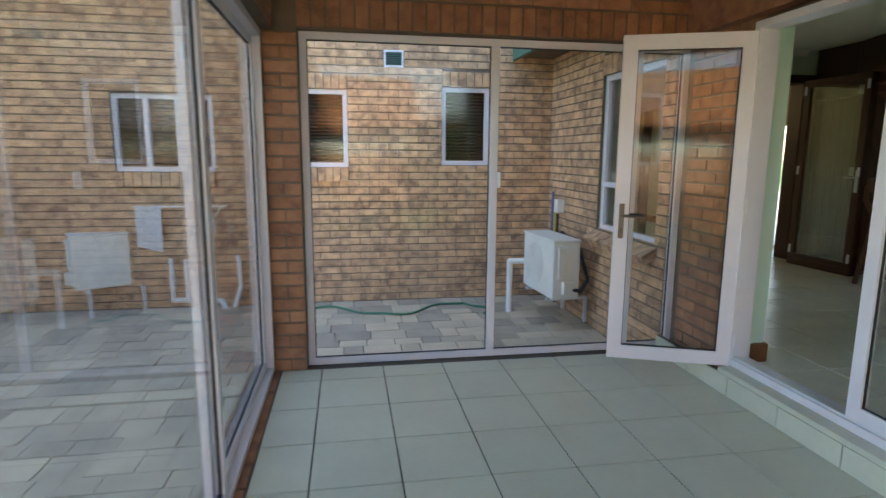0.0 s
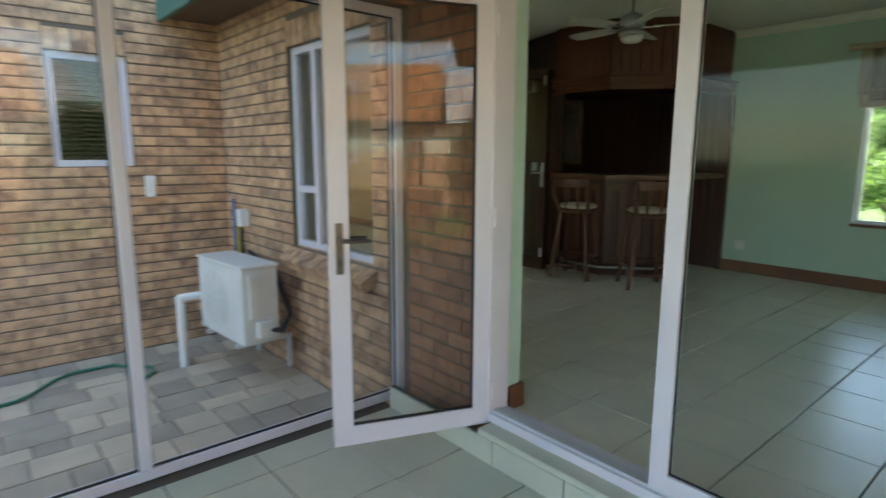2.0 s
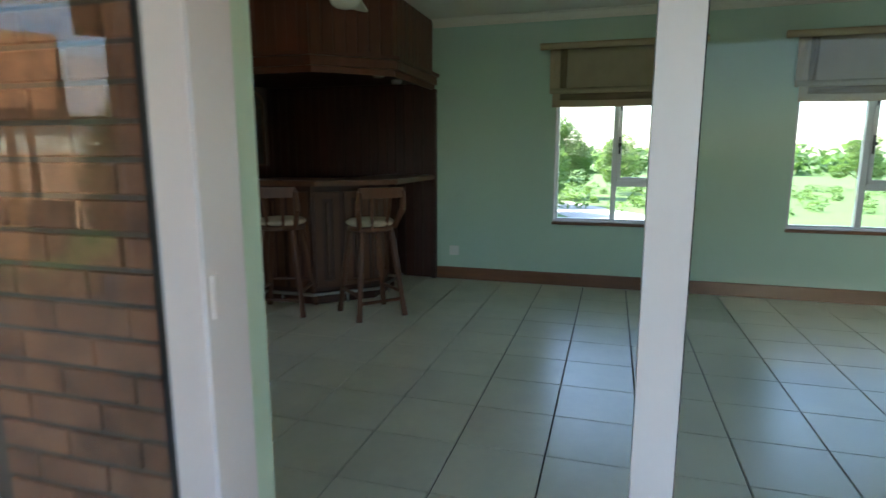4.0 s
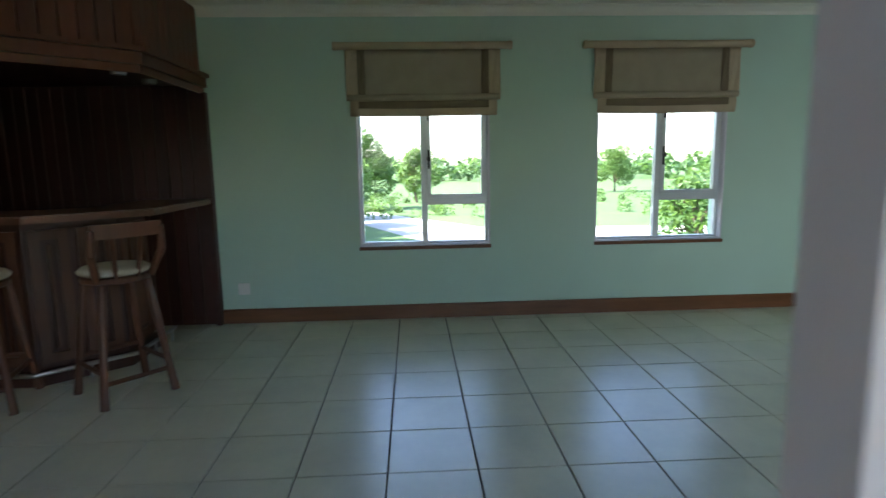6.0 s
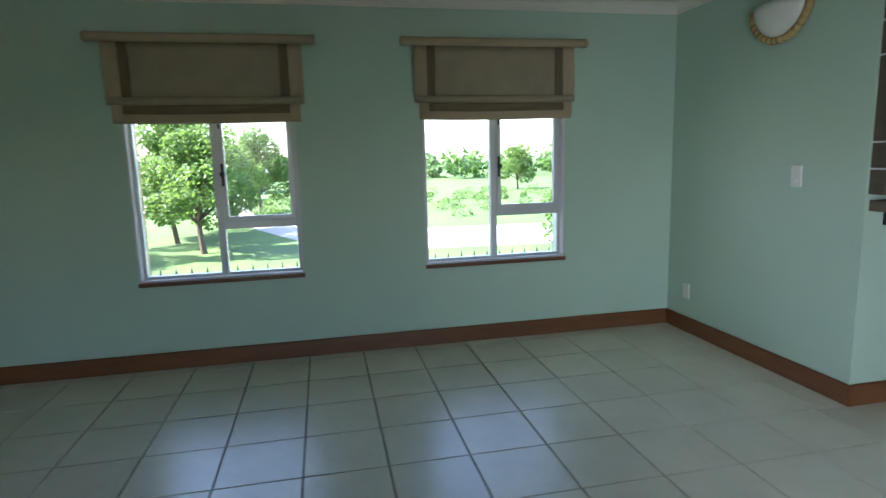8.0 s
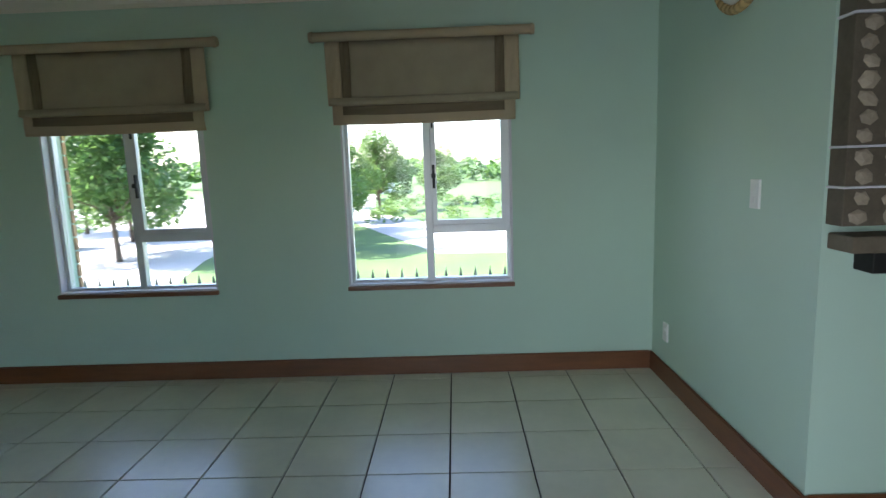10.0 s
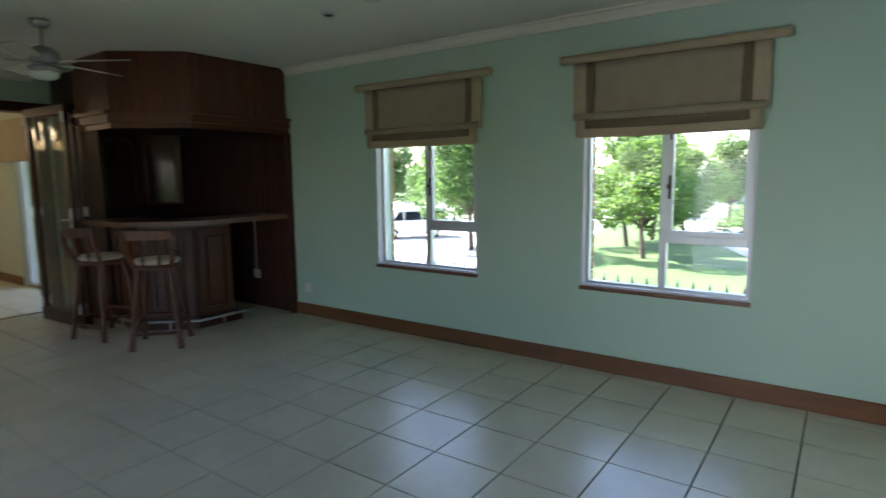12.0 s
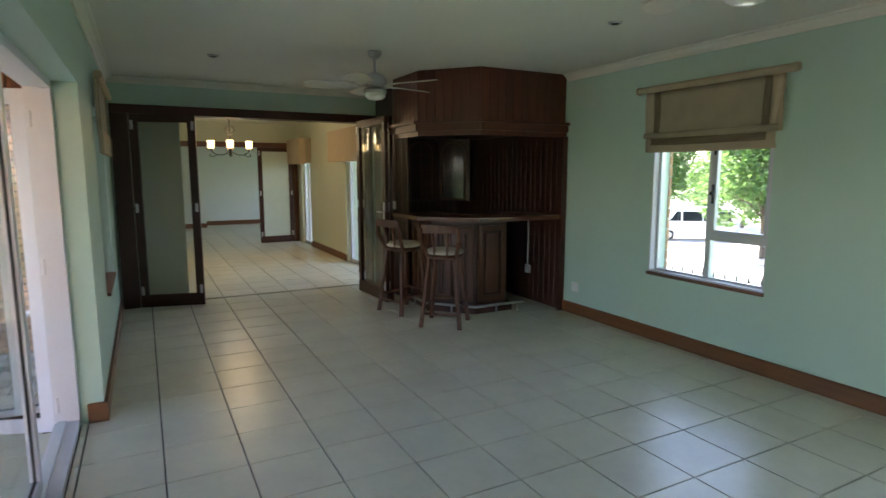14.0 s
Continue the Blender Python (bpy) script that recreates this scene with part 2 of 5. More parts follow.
def prism(bm, poly, z0, z1):
    """A plan polygon drawn up from z0 to z1."""
    lo = [bm.verts.new((x, y, z0)) for x, y in poly]
    hi = [bm.verts.new((x, y, z1)) for x, y in poly]
    n = len(poly)
    for i in range(n):
        j = (i + 1) % n
        bm.faces.new((lo[i], lo[j], hi[j], hi[i]))
    bm.faces.new(lo[::-1])
    bm.faces.new(hi)
    return bm


def thing(name, label, category, at=(0, 0, 0), group="", kind=""):
    ob = new(name)
    ob.location = at
    ob.empty_display_size = 0.1
    BASE[ob] = Vector(at)
    return tagged(ob, label, category, group, kind)


def part(name, bm, mat, parent=None, label="", smooth=False):
    """Links a bmesh, given in world places, as one mesh under a thing or a part."""
    base = BASE.get(parent, Vector((0, 0, 0)))
    bmesh.ops.recalc_face_normals(bm, faces=bm.faces)
    bmesh.ops.translate(bm, verts=bm.verts, vec=-base)
    me = bpy.data.meshes.new(name)
    bm.to_mesh(me)
    bm.free()
    me.materials.append(mat)
    if smooth:
        me.polygons.foreach_set("use_smooth", [True] * len(me.polygons))
    ob = new(name, me)
    BASE[ob] = base
    if parent:
        ob.parent = parent
    if label:
        ob["label"] = label
    return ob


def pane(name, bm, mat, parent):
    ob = part(name, bm, mat, parent)
    ob.visible_shadow = False
    return ob


def solid(name, bm, mat, label, category, kind="structure"):
    return tagged(part(name, bm, mat), label, category, kind=kind)


def wall(name, axis, at, thick, u0, u1, z0, z1, holes, mat, label):
    """A wall along x (axis 'y') or along y (axis 'x') with rectangular holes (u0, u1, z0, z1) through it."""
    bm = bmesh.new()
    us = sorted({u0, u1, *[h for q in holes for h in q[:2]]})
    zs = sorted({z0, z1, *[h for q in holes for h in q[2:]]})
    for a, b in zip(us, us[1:]):
        run = None
        for c, d in [*zip(zs, zs[1:]), (None, None)]:
            free = c is not None and not any(h[0] < (a + b) / 2 < h[1] and h[2] < (c + d) / 2 < h[3] for h in holes)
            if free:
                run = (run[0], d) if run else (c, d)
            elif run:
                if axis == "x":
                    box(bm, at, at + thick, a, b, *run)
                else:
                    box(bm, a, b, at, at + thick, *run)
                run = None
    bmesh.ops.remove_doubles(bm, verts=bm.verts, dist=0.0005)
    return solid(name, bm, mat, label, "wall")


PIECE = {}


def piece_mesh(key, sx, sy, sz, mat, edge=0.004):
    """A block centred on its origin with chamfered edges, shared by alike pieces."""
    k = (key, round(sx, 2), round(sy, 2), round(sz, 2), mat.name)
    if k not in PIECE:
        bm = bmesh.new()
        e = min(0.0012 if key == "tile" else edge, sx / 4, sy / 4, sz / 4)
        pts = []
        for ax in range(3):
            for s in range(8):
                sg = [1 if s >> i & 1 else -1 for i in range(3)]
                h = [k[1] / 2 if 0 else sx / 2, sy / 2, sz / 2]
                pts.append(tuple(sg[i] * (h[i] - (0 if i == ax else e)) for i in range(3)))
        for p in pts:
            bm.verts.new(p)
        bmesh.ops.convex_hull(bm, input=bm.verts)
        bmesh.ops.recalc_face_normals(bm, faces=bm.faces)
        me = bpy.data.meshes.new(key)
        bm.to_mesh(me)
        bm.free()
        me.materials.append(mat)
        PIECE[k] = me
    return PIECE[k]


def piece(key, c, size, mat, parent, rot=None):
    ob = new(key, piece_mesh(key, *size, mat))
    ob.parent = parent
    base = BASE.get(parent, Vector((0, 0, 0)))
    ob.location = Vector(c) - base
    if rot:
        ob.rotation_euler = rot
    return ob


BRICK_RUNS = []


def lay_bricks(parent, axis, face, side, u0, u1, z0, z1, holes, course=0.092, length=0.25, near=None, mat=None, mat_j=None):
    """Stretcher courses on a wall's face; side: the way they stand proud. near: (u0, u1, z0, z1) in which each brick is a part."""
    BRICK_RUNS.append((parent, axis, face, side, u0, u1, z0, z1, holes, course, length, near, mat or M_BRICK, mat_j or M_BRICK_J))


def build_bricks():
    rng = random.Random(3)
    for parent, axis, face, side, u0, u1, z0, z1, holes, course, length, near, mat, mat_j in BRICK_RUNS:
        far = bmesh.new()
        count = 0
        row, z = 0, z0
        while z < z1 - 0.03:
            top = min(z + course, z1)
            zc = (z + top) / 2
            runs = [(u0, u1)]
            for h in holes:
                if h[2] - 0.02 < zc < h[3] + 0.02:
                    nxt = []
                    for a, b in runs:
                        if h[1] <= a or h[0] >= b:
                            nxt.append((a, b))
                        else:
                            if h[0] > a:
                                nxt.append((a, h[0]))
                            if h[1] < b:
                                nxt.append((h[1], b))
                    runs = nxt
            for a, b in runs:
                k = math.floor((a - u0) / length - 0.5 * (row % 2))
                u = u0 + (k + 0.5 * (row % 2)) * length
                while u < b - 0.02:
                    s, e = max(u, a), min(u + length, b)
                    u += length
                    if e - s < 0.05:
                        continue
                    ln, ht = e - s - 0.008, top - z - 0.014
                    out = 0.010 + rng.uniform(-0.0025, 0.0025)
                    uc = (s + e) / 2
                    c = (face + side * (out / 2 - 0.01), uc, zc) if axis == "x" else (uc, face + side * (out / 2 - 0.01), zc)
                    size = (0.03, ln, ht) if axis == "x" else (ln, 0.03, ht)
                    if near and near[0] <= uc <= near[1] and near[2] <= zc <= near[3] and count < 300:
                        piece("brick", c, size, mat, parent)
                        count += 1
                    else:
                        hs = [q / 2 for q in size]
                        box(far, c[0] - hs[0], c[0] + hs[0], c[1] - hs[1], c[1] + hs[1], c[2] - hs[2], c[2] + hs[2])
            z += course
            row += 1
        if far.verts:
            tagged(part("brickwork", far, mat_j, parent), kind="stuff")
        else:
            far.free()


def soldiers(parent, axis, face, side, u0, u1, z0, z1, mat, proud=0.012, pitch=0.098):
    n = max(1, round((u1 - u0) / pitch))
    p = (u1 - u0) / n
    for i in range(n):
        uc = u0 + (i + 0.5) * p
        d = proud + 0.02
        c = face + side * (proud / 2 - 0.01)
        if axis == "x":
            piece("brick", (c, uc, (z0 + z1) / 2), (d, p - 0.011, z1 - z0 - 0.01), mat, parent)
        else:
            piece("brick", (uc, c, (z0 + z1) / 2), (p - 0.011, d, z1 - z0 - 0.01), mat, parent)


TILE_RUNS = []


# ---- large structure ----
def terrain(x, y):
    """Level round the house, falling to a lawn on the east side."""
    t = min(1.0, max(0.0, (x - 9.0) / 9.0))
    return -0.36 - 2.24 * t * t * (3 - 2 * t)


gb = bmesh.new()
gx = [-300, -100, -40, -15, -6, 0, 4, 8, 9, 10, 11, 12, 13, 14, 15, 16, 17, 18, 22, 30, 45, 70, 120, 300, 900]
gy = [-600, -200, -80, -40, -20, -10, -4, 0, 4, 8, 14, 20, 30, 50, 90, 200, 600]
gv = [[gb.verts.new((x, y, terrain(x, y))) for y in gy] for x in gx]
for i in range(len(gx) - 1):
    for j in range(len(gy) - 1):
        gb.faces.new((gv[i][j], gv[i + 1][j], gv[i + 1][j + 1], gv[i][j + 1]))
solid("ground", gb, M_GRASS, "sunlit green lawn falling away from the house", "ground")
rb = bmesh.new()
prism(rb, [(19, 9.6), (30, 12.2), (40, 13), (60, 18), (90, 20), (90, 60), (14, 60), (14, 9.3)], -2.7, -2.585)
solid("road", rb, M_ASPHALT, "pale sunlit paved parking area and road", "road")
rb = bmesh.new()
prism(rb, [(26, -40), (34, -40), (38, -2), (54, 7.5), (90, 12), (90, 16), (52, 10.5), (30, 1)], -2.7, -2.59)
solid("pavement", rb, M_ASPHALT, "pale gravel path curving across the lawn", "path")

# floors
floor = solid("floor", B(2.795, 7.6, -3.7, 6.6, F - 0.30, F - 0.012), M_GROUT, "glazed cream floor tiles with dark grout lines", "floor")
floor_v = solid("floor_veranda", B(-0.62, 2.599, -3.0, 4.02, -0.32, -0.008), M_GROUT, "pale glazed veranda floor tiles", "floor")
floor_d = solid("floor_dining", B(2.78, 8.6, 6.601, 17.3, F - 0.30, F - 0.012), M_GROUT, "glossy cream tiles running on through the next rooms", "floor")
paving = solid("pavement_courtyard", B(-6.0, 2.9, 4.02, 7.2, GROUND - 0.3, GROUND - 0.03), M_SAND, "weathered grey and tan concrete pavers", "paving")
paving_w = solid("pavement_side", B(-6.0, -0.63, -3.0, 4.02, GROUND - 0.3, GROUND - 0.03), M_SAND, "weathered grey concrete pavers beside the veranda", "paving")
solid("threshold", box(B(2.56, 2.794, -3.0, 3.06, F - 0.03, F + 0.004, bevel=0.006), 2.612, 2.79, -3.0, 3.06, -0.3, F - 0.031), M_VTILE, "tiled step edge below the sliding door", "step")

# lounge walls
WA, WB = (1.80, 2.92, 0.80, 2.25), (-0.25, 0.885, 0.80, 2.25)
wall("wall_east", "x", EAST, 0.24, SOUTH, 6.62, F - 0.3, CEIL + 0.1, [WA, WB], M_GREEN, "mint green painted plaster wall with two windows")
wall("wall_south", "y", SOUTH - 0.24, 0.24, 5.62, EAST + 0.24, F - 0.3, CEIL + 0.1, [], M_GREEN, "mint green painted plaster wall")
wall("wall_chimney", "x", 5.62, 0.24, -3.7, SOUTH - 0.24, F - 0.3, CEIL + 0.1, [], M_GREEN, "mint green painted chimney wall")
wall("wall_rear", "y", -3.9, 0.2, 2.76, 5.86, F - 0.3, CEIL + 0.1, [], M_GREEN, "mint green painted plaster wall")
SLIDE = (-0.92, 3.125, F, 2.42)
COURTWIN = (4.30, 5.50, 0.80, 2.40)
wall("wall_west", "x", 2.79, 0.14, -3.7, 6.62, F - 0.3, CEIL + 0.1, [(*court_hole(SLIDE)[:2], F - 0.3, court_hole(SLIDE)[3]), court_hole(COURTWIN)], M_GREEN, "mint green painted plaster wall with glazed doors")
wall_w = wall("wall_west_outer", "x", 2.76, 0.029, -3.7, 7.0, GROUND - 0.2, 3.15, [SLIDE, COURTWIN], M_MORTAR, "brown face brick outer wall of the lounge")
wall("wall_north", "y", NORTH, 0.12, 2.93, EAST, F - 0.3, CEIL + 0.1, [(3.0, 6.0, F - 0.3, 2.44)], M_GREEN, "mint green wall over a wide timber-framed opening")
solid("ceiling", B(2.9, 7.5, -3.8, 6.55, CEIL, CEIL + 0.08), M_CEIL, "off-white painted plaster ceiling", "ceiling")

# rooms beyond
wall("wall_dining_east", "x", 6.32, 0.2, 6.63, 12.0, F - 0.3, CEIL + 0.1, [(6.78, 8.62, F, 2.1), (10.95, 11.7, F, 2.1)], M_CREAM, "cream painted wall with glazed doors")
wall("wall_dining_west", "x", 2.8, 0.2, 6.63, 17.2, F - 0.3, CEIL + 0.1, [], M_CREAM, "cream painted plaster wall")
wall("wall_dining_north", "y", 12.0, 0.14, 3.0, 8.6, F - 0.3, CEIL + 0.1, [(3.4, 6.3, F - 0.3, 2.33)], M_CREAM, "cream wall over a timber-framed opening")
wall("wall_far", "y", 16.9, 0.2, 3.0, 8.7, F - 0.3, CEIL + 0.1, [], M_WHITE_ROOM, "pale plaster wall of the far room")
solid("wall_dining_return", B(3.0, 3.66, 6.74, 6.88, F - 0.02, CEIL - 0.002), M_CREAM, "short cream painted wall return behind the folding door", "wall")
solid("wall_far_pier", B(3.6, 4.75, 16.2, 16.9, F - 0.02, CEIL), M_WHITE_ROOM, "pale plastered chimney pier", "wall")
wall("wall_far_east", "x", 8.6, 0.2, 12.0, 17.1, F - 0.3, CEIL + 0.1, [(13.2, 15.6, F + 0.5, 1.9)], M_WHITE_ROOM, "pale plaster wall of the far room")
solid("ceiling_dining", B(2.8, 8.8, 6.55, 17.1, CEIL - 0.001, CEIL + 0.08), M_CEIL, "off-white plaster ceiling of the next rooms", "ceiling")
solid("roof_slab", B(2.4, 9.0, -4.2, 17.4, CEIL + 0.15, CEIL + 0.35), M_SOFFIT, "roof over the lounge", "roof")

# courtyard walls
W1, W2, W3 = (-0.72, 0.12, 1.42, 2.36), (1.30, 1.92, 1.45, 2.42), (-2.57, -1.45, 1.36, 2.26)
# above the bricks the wall is unseen extra height that shades the courtyard
wall_b = wall("wall_courtyard", "y", 7.0, 0.24, -6.0, 3.0, GROUND - 0.2, 6.6, [W1, W2, W3], M_MORTAR, "mottled brown face brick courtyard wall, raised out of view to block the sun")
wall_l = wall("wall_courtyard_side", "x", -6.2, 0.2, -3.0, 7.2, GROUND - 0.2, 1.4, [], M_MORTAR, "brown face brick wall closing the courtyard")
lay_bricks(wall_b, "y", 7.0, -1, -6.0, 2.76, GROUND, 3.45, [W1, W2, (W3[0], W3[1], W3[2], W3[3]), (W1[0], W1[1], 1.24, 1.42), (W3[0], W3[1], 1.18, 1.36), (W1[0], W1[1], 2.36, 2.55), (W2[0], W2[1], 2.42, 2.61), (0.57, 0.82, 2.63, 2.84)], near=(-0.35, 2.76, 0.0, 2.45))
lay_bricks(wall_w, "x", 2.76, -1, 3.145, 3.90, 0.0, 3.0, [], near=(3, 4, -1, 3), mat=M_BRICK_RED)
lay_bricks(wall_w, "x", 2.76, -1, 4.12, 7.0, GROUND, 2.9, [COURTWIN, (COURTWIN[0], COURTWIN[1], 2.40, 2.60), (COURTWIN[0] - 0.05, COURTWIN[1] + 0.05, 0.70, 0.80)], near=(3.9, 7.0, -0.3, 2.6))
lay_bricks(wall_l, "x", -6.0, 1, -3.0, 7.0, GROUND, 1.4, [])
soldiers(wall_b, "y", 7.0, -1, W1[0], W1[1], 2.36, 2.55, M_BRICK)
soldiers(wall_b, "y", 7.0, -1, W2[0], W2[1], 2.42, 2.61, M_BRICK)
soldiers(wall_b, "y", 7.0, -1, W1[0], W1[1], 1.24, 1.42, M_BRICK, proud=0.07)
soldiers(wall_b, "y", 7.0, -1, W3[0], W3[1], 1.18, 1.36, M_BRICK, proud=0.07)
soldiers(wall_w, "x", 2.76, -1, COURTWIN[0], COURTWIN[1], 2.40, 2.60, M_BRICK)
# sloping brick sill
n_sill = 11
for i in range(n_sill):
    yc = COURTWIN[0] - 0.05 + (i + 0.5) * (COURTWIN[1] - COURTWIN[0] + 0.1) / n_sill
    piece("brick", (2.74, yc, 0.73), (0.24, 0.105, 0.085), M_BRICK, wall_w, (0, radians(-28), 0))
# eave over the courtyard corner
solid("soffit", B(2.25, 2.745, 4.2, 6.985, 2.80, 2.84), M_SOFFIT, "dark boarded soffit under the eave", "soffit")
solid("fascia", B(2.20, 2.25, 4.2, 6.985, 2.76, 2.95, bevel=0.01), M_FASCIA, "dark green fascia board", "fascia")

# veranda: pier, brick beam, side beam
pier = solid("wall_pier", B(-0.56, -0.215, 3.86, 4.14, GROUND - 0.2, 2.42), M_MORTAR, "red brown brick pier between two glazed screens", "pier")
lay_bricks(pier, "y", 3.86, -1, -0.56, -0.215, 0.0, 2.42, [], length=0.23, near=(-1, 0, 0, 3), mat=M_BRICK_RED)
lay_bricks(pier, "x", -0.56, -1, 3.86, 4.14, GROUND, 2.42, [], length=0.28, near=(3, 5, -1, 3), mat=M_BRICK_RED)
beam = solid("wall_beam", B(-0.56, 2.755, 3.88, 4.12, 2.42, 3.3), M_MORTAR, "brick beam with a soldier course over the glazed screen", "beam")
soldiers(beam, "y", 3.88, -1, -0.22, 2.755, 2.425, 2.625, M_BRICK_RED)
lay_bricks(beam, "y", 3.88, -1, -0.56, 2.755, 2.63, 3.3, [], near=(-1, 3, 2, 4), mat=M_BRICK_RED)
beam_l = solid("wall_beam_side", B(-0.62, -0.38, -3.0, 3.88, 2.40, 3.3), M_MORTAR, "brick beam over the side glazing", "beam")
lay_bricks(beam_l, "x", -0.38, 1, -3.0, 3.87, 2.40, 3.3, [], near=(0.5, 3.9, 2.3, 3.4), mat=M_BRICK_RED, mat_j=M_BRICK_J)
kerb = solid("wall_kerb", B(-0.60, -0.40, -3.0, 3.86, GROUND - 0.2, 0.0), M_MORTAR, "low brick kerb under the side glazing", "kerb")
for i in range(30):
    piece("brick", (-0.45, 3.80 - i * 0.225, -0.005), (0.09, 0.215, 0.03), M_BRICK_RED, kerb)
solid("wall_veranda", B(2.66, 2.755, -3.0, -0.98, 0.0, 2.469), M_BRICK_J, "brown brick wall beside the veranda", "wall")
solid("wall_lintel", B(2.66, 2.755, -3.0, 3.87, 2.47, 3.3), M_BRICK_RED, "brick lintel over the sliding door", "lintel")
cv = bmesh.new()
for i in range(56):
    y0 = -3.0 + i * 0.122
    box(cv, -0.9, 2.75, y0, y0 + 0.075, 3.24, 3.27)
    box(cv, -0.9, 2.75, y0 + 0.075, y0 + 0.122, 3.27, 3.295)
solid("ceiling_veranda", cv, M_SHEET, "corrugated sheet roof over the veranda", "ceiling")
# translucent strips added to show as the bright gap under the roof edge
M_POLY = leafy(material("roof_gap_light_sheet", (0.85, 0.87, 0.88), 0.4, var=0.05), (0.9, 0.92, 0.93), 0.7)
cv = bmesh.new()
for i in range(26):
    x0 = -0.9 + i * 0.14
    box(cv, x0, x0 + 0.075, -3.75, -3.01, 3.24, 3.25)
    box(cv, x0 + 0.075, x0 + 0.14, -3.75, -3.01, 3.275, 3.285)
solid("roof_edge_sheet", cv, M_POLY, "added pale translucent strips for the light gap at the veranda roof edge", "roof")


# cornice and skirting
def skirting(name, x0, x1, y0, y1, z0=F):
    bm = box(bmesh.new(), x0, x1, y0, y1, z0, z0 + 0.125)
    top = [e for e in bm.edges if all(v.co.z > z0 + 0.1 for v in e.verts)]
    bmesh.ops.bevel(bm, geom=top, offset=0.007, segments=2, affect="EDGES")
    return solid(name, bm, M_SKIRT, "varnished reddish timber skirting board", "skirting")


skirting("baseboard_east", EAST - 0.02, EAST - 0.0005, SOUTH + 0.02, 4.13)
skirting("baseboard_south", 5.60, EAST, SOUTH + 0.0005, SOUTH + 0.02)
skirting("baseboard_chimney", 5.60, 5.6195, -3.7, SOUTH)
skirting("baseboard_west", 2.9305, 2.95, 3.18, 6.48)
skirting("baseboard_reveal", 2.84, 2.95, 3.178, 3.1985)
skirting("baseboard_rear", 2.9305, 2.95, -3.7, -0.54)
skirting("baseboard_dining", 6.30, 6.3195, 8.66, 10.9)
skirting("baseboard_far", 3.0, 8.6, 16.88, 16.8995)
skirting("baseboard_pier", 3.6, 4.75, 16.18, 16.1995)


def cornice(name, pts):
    """A small coved trim where wall and ceiling meet."""
    (x0, y0, nx, ny), (x1, y1) = pts
    prof = [(0.0, -0.075), (0.012, -0.075), (0.02, -0.05), (0.05, -0.02), (0.075, -0.012), (0.075, 0.0), (0.0, 0.0)]
    bm = bmesh.new()
    ends = [[bm.verts.new((x + nx * d, y + ny * d, CEIL + z)) for d, z in prof] for x, y in ((x0, y0), (x1, y1))]
    for i in range(len(prof)):
        j = (i + 1) % len(prof)
        bm.faces.new((ends[0][i], ends[0][j], ends[1][j], ends[1][i]))
    bm.faces.new(ends[0])
    bm.faces.new(ends[1][::-1])
    return solid(name, bm, M_CEIL, "off-white coved cornice", "cornice")


cornice("trim_cornice_east", ((EAST - 0.001, SOUTH, -1, 0), (EAST - 0.001, 4.14)))
cornice("trim_cornice_south", ((5.62, SOUTH + 0.001, 0, 1), (EAST, SOUTH + 0.001)))
cornice("trim_cornice_west", ((2.931, -3.7, 1, 0), (2.931, NORTH)))
cornice("trim_cornice_north", ((2.93, NORTH - 0.001, 0, -1), (5.9, NORTH - 0.001)))


# ---- windows and glazed doors ----
def frame_rect(bm, axis, at, d, u0, u1, z0, z1, w):
    """Four bars round a rectangle; axis: the wall's normal."""
    for a, b, c, e in ((u0, u1, z0, z0 + w), (u0, u1, z1 - w, z1), (u0, u0 + w, z0 + w, z1 - w), (u1 - w, u1, z0 + w, z1 - w)):
        box(bm, at, at + d, a, b, c, e) if axis == "x" else box(bm, a, b, at, at + d, c, e)
    return bm


def slab(axis, at, d, u0, u1, z0, z1):
    return B(at, at + d, u0, u1, z0, z1) if axis == "x" else B(u0, u1, at, at + d, z0, z1)


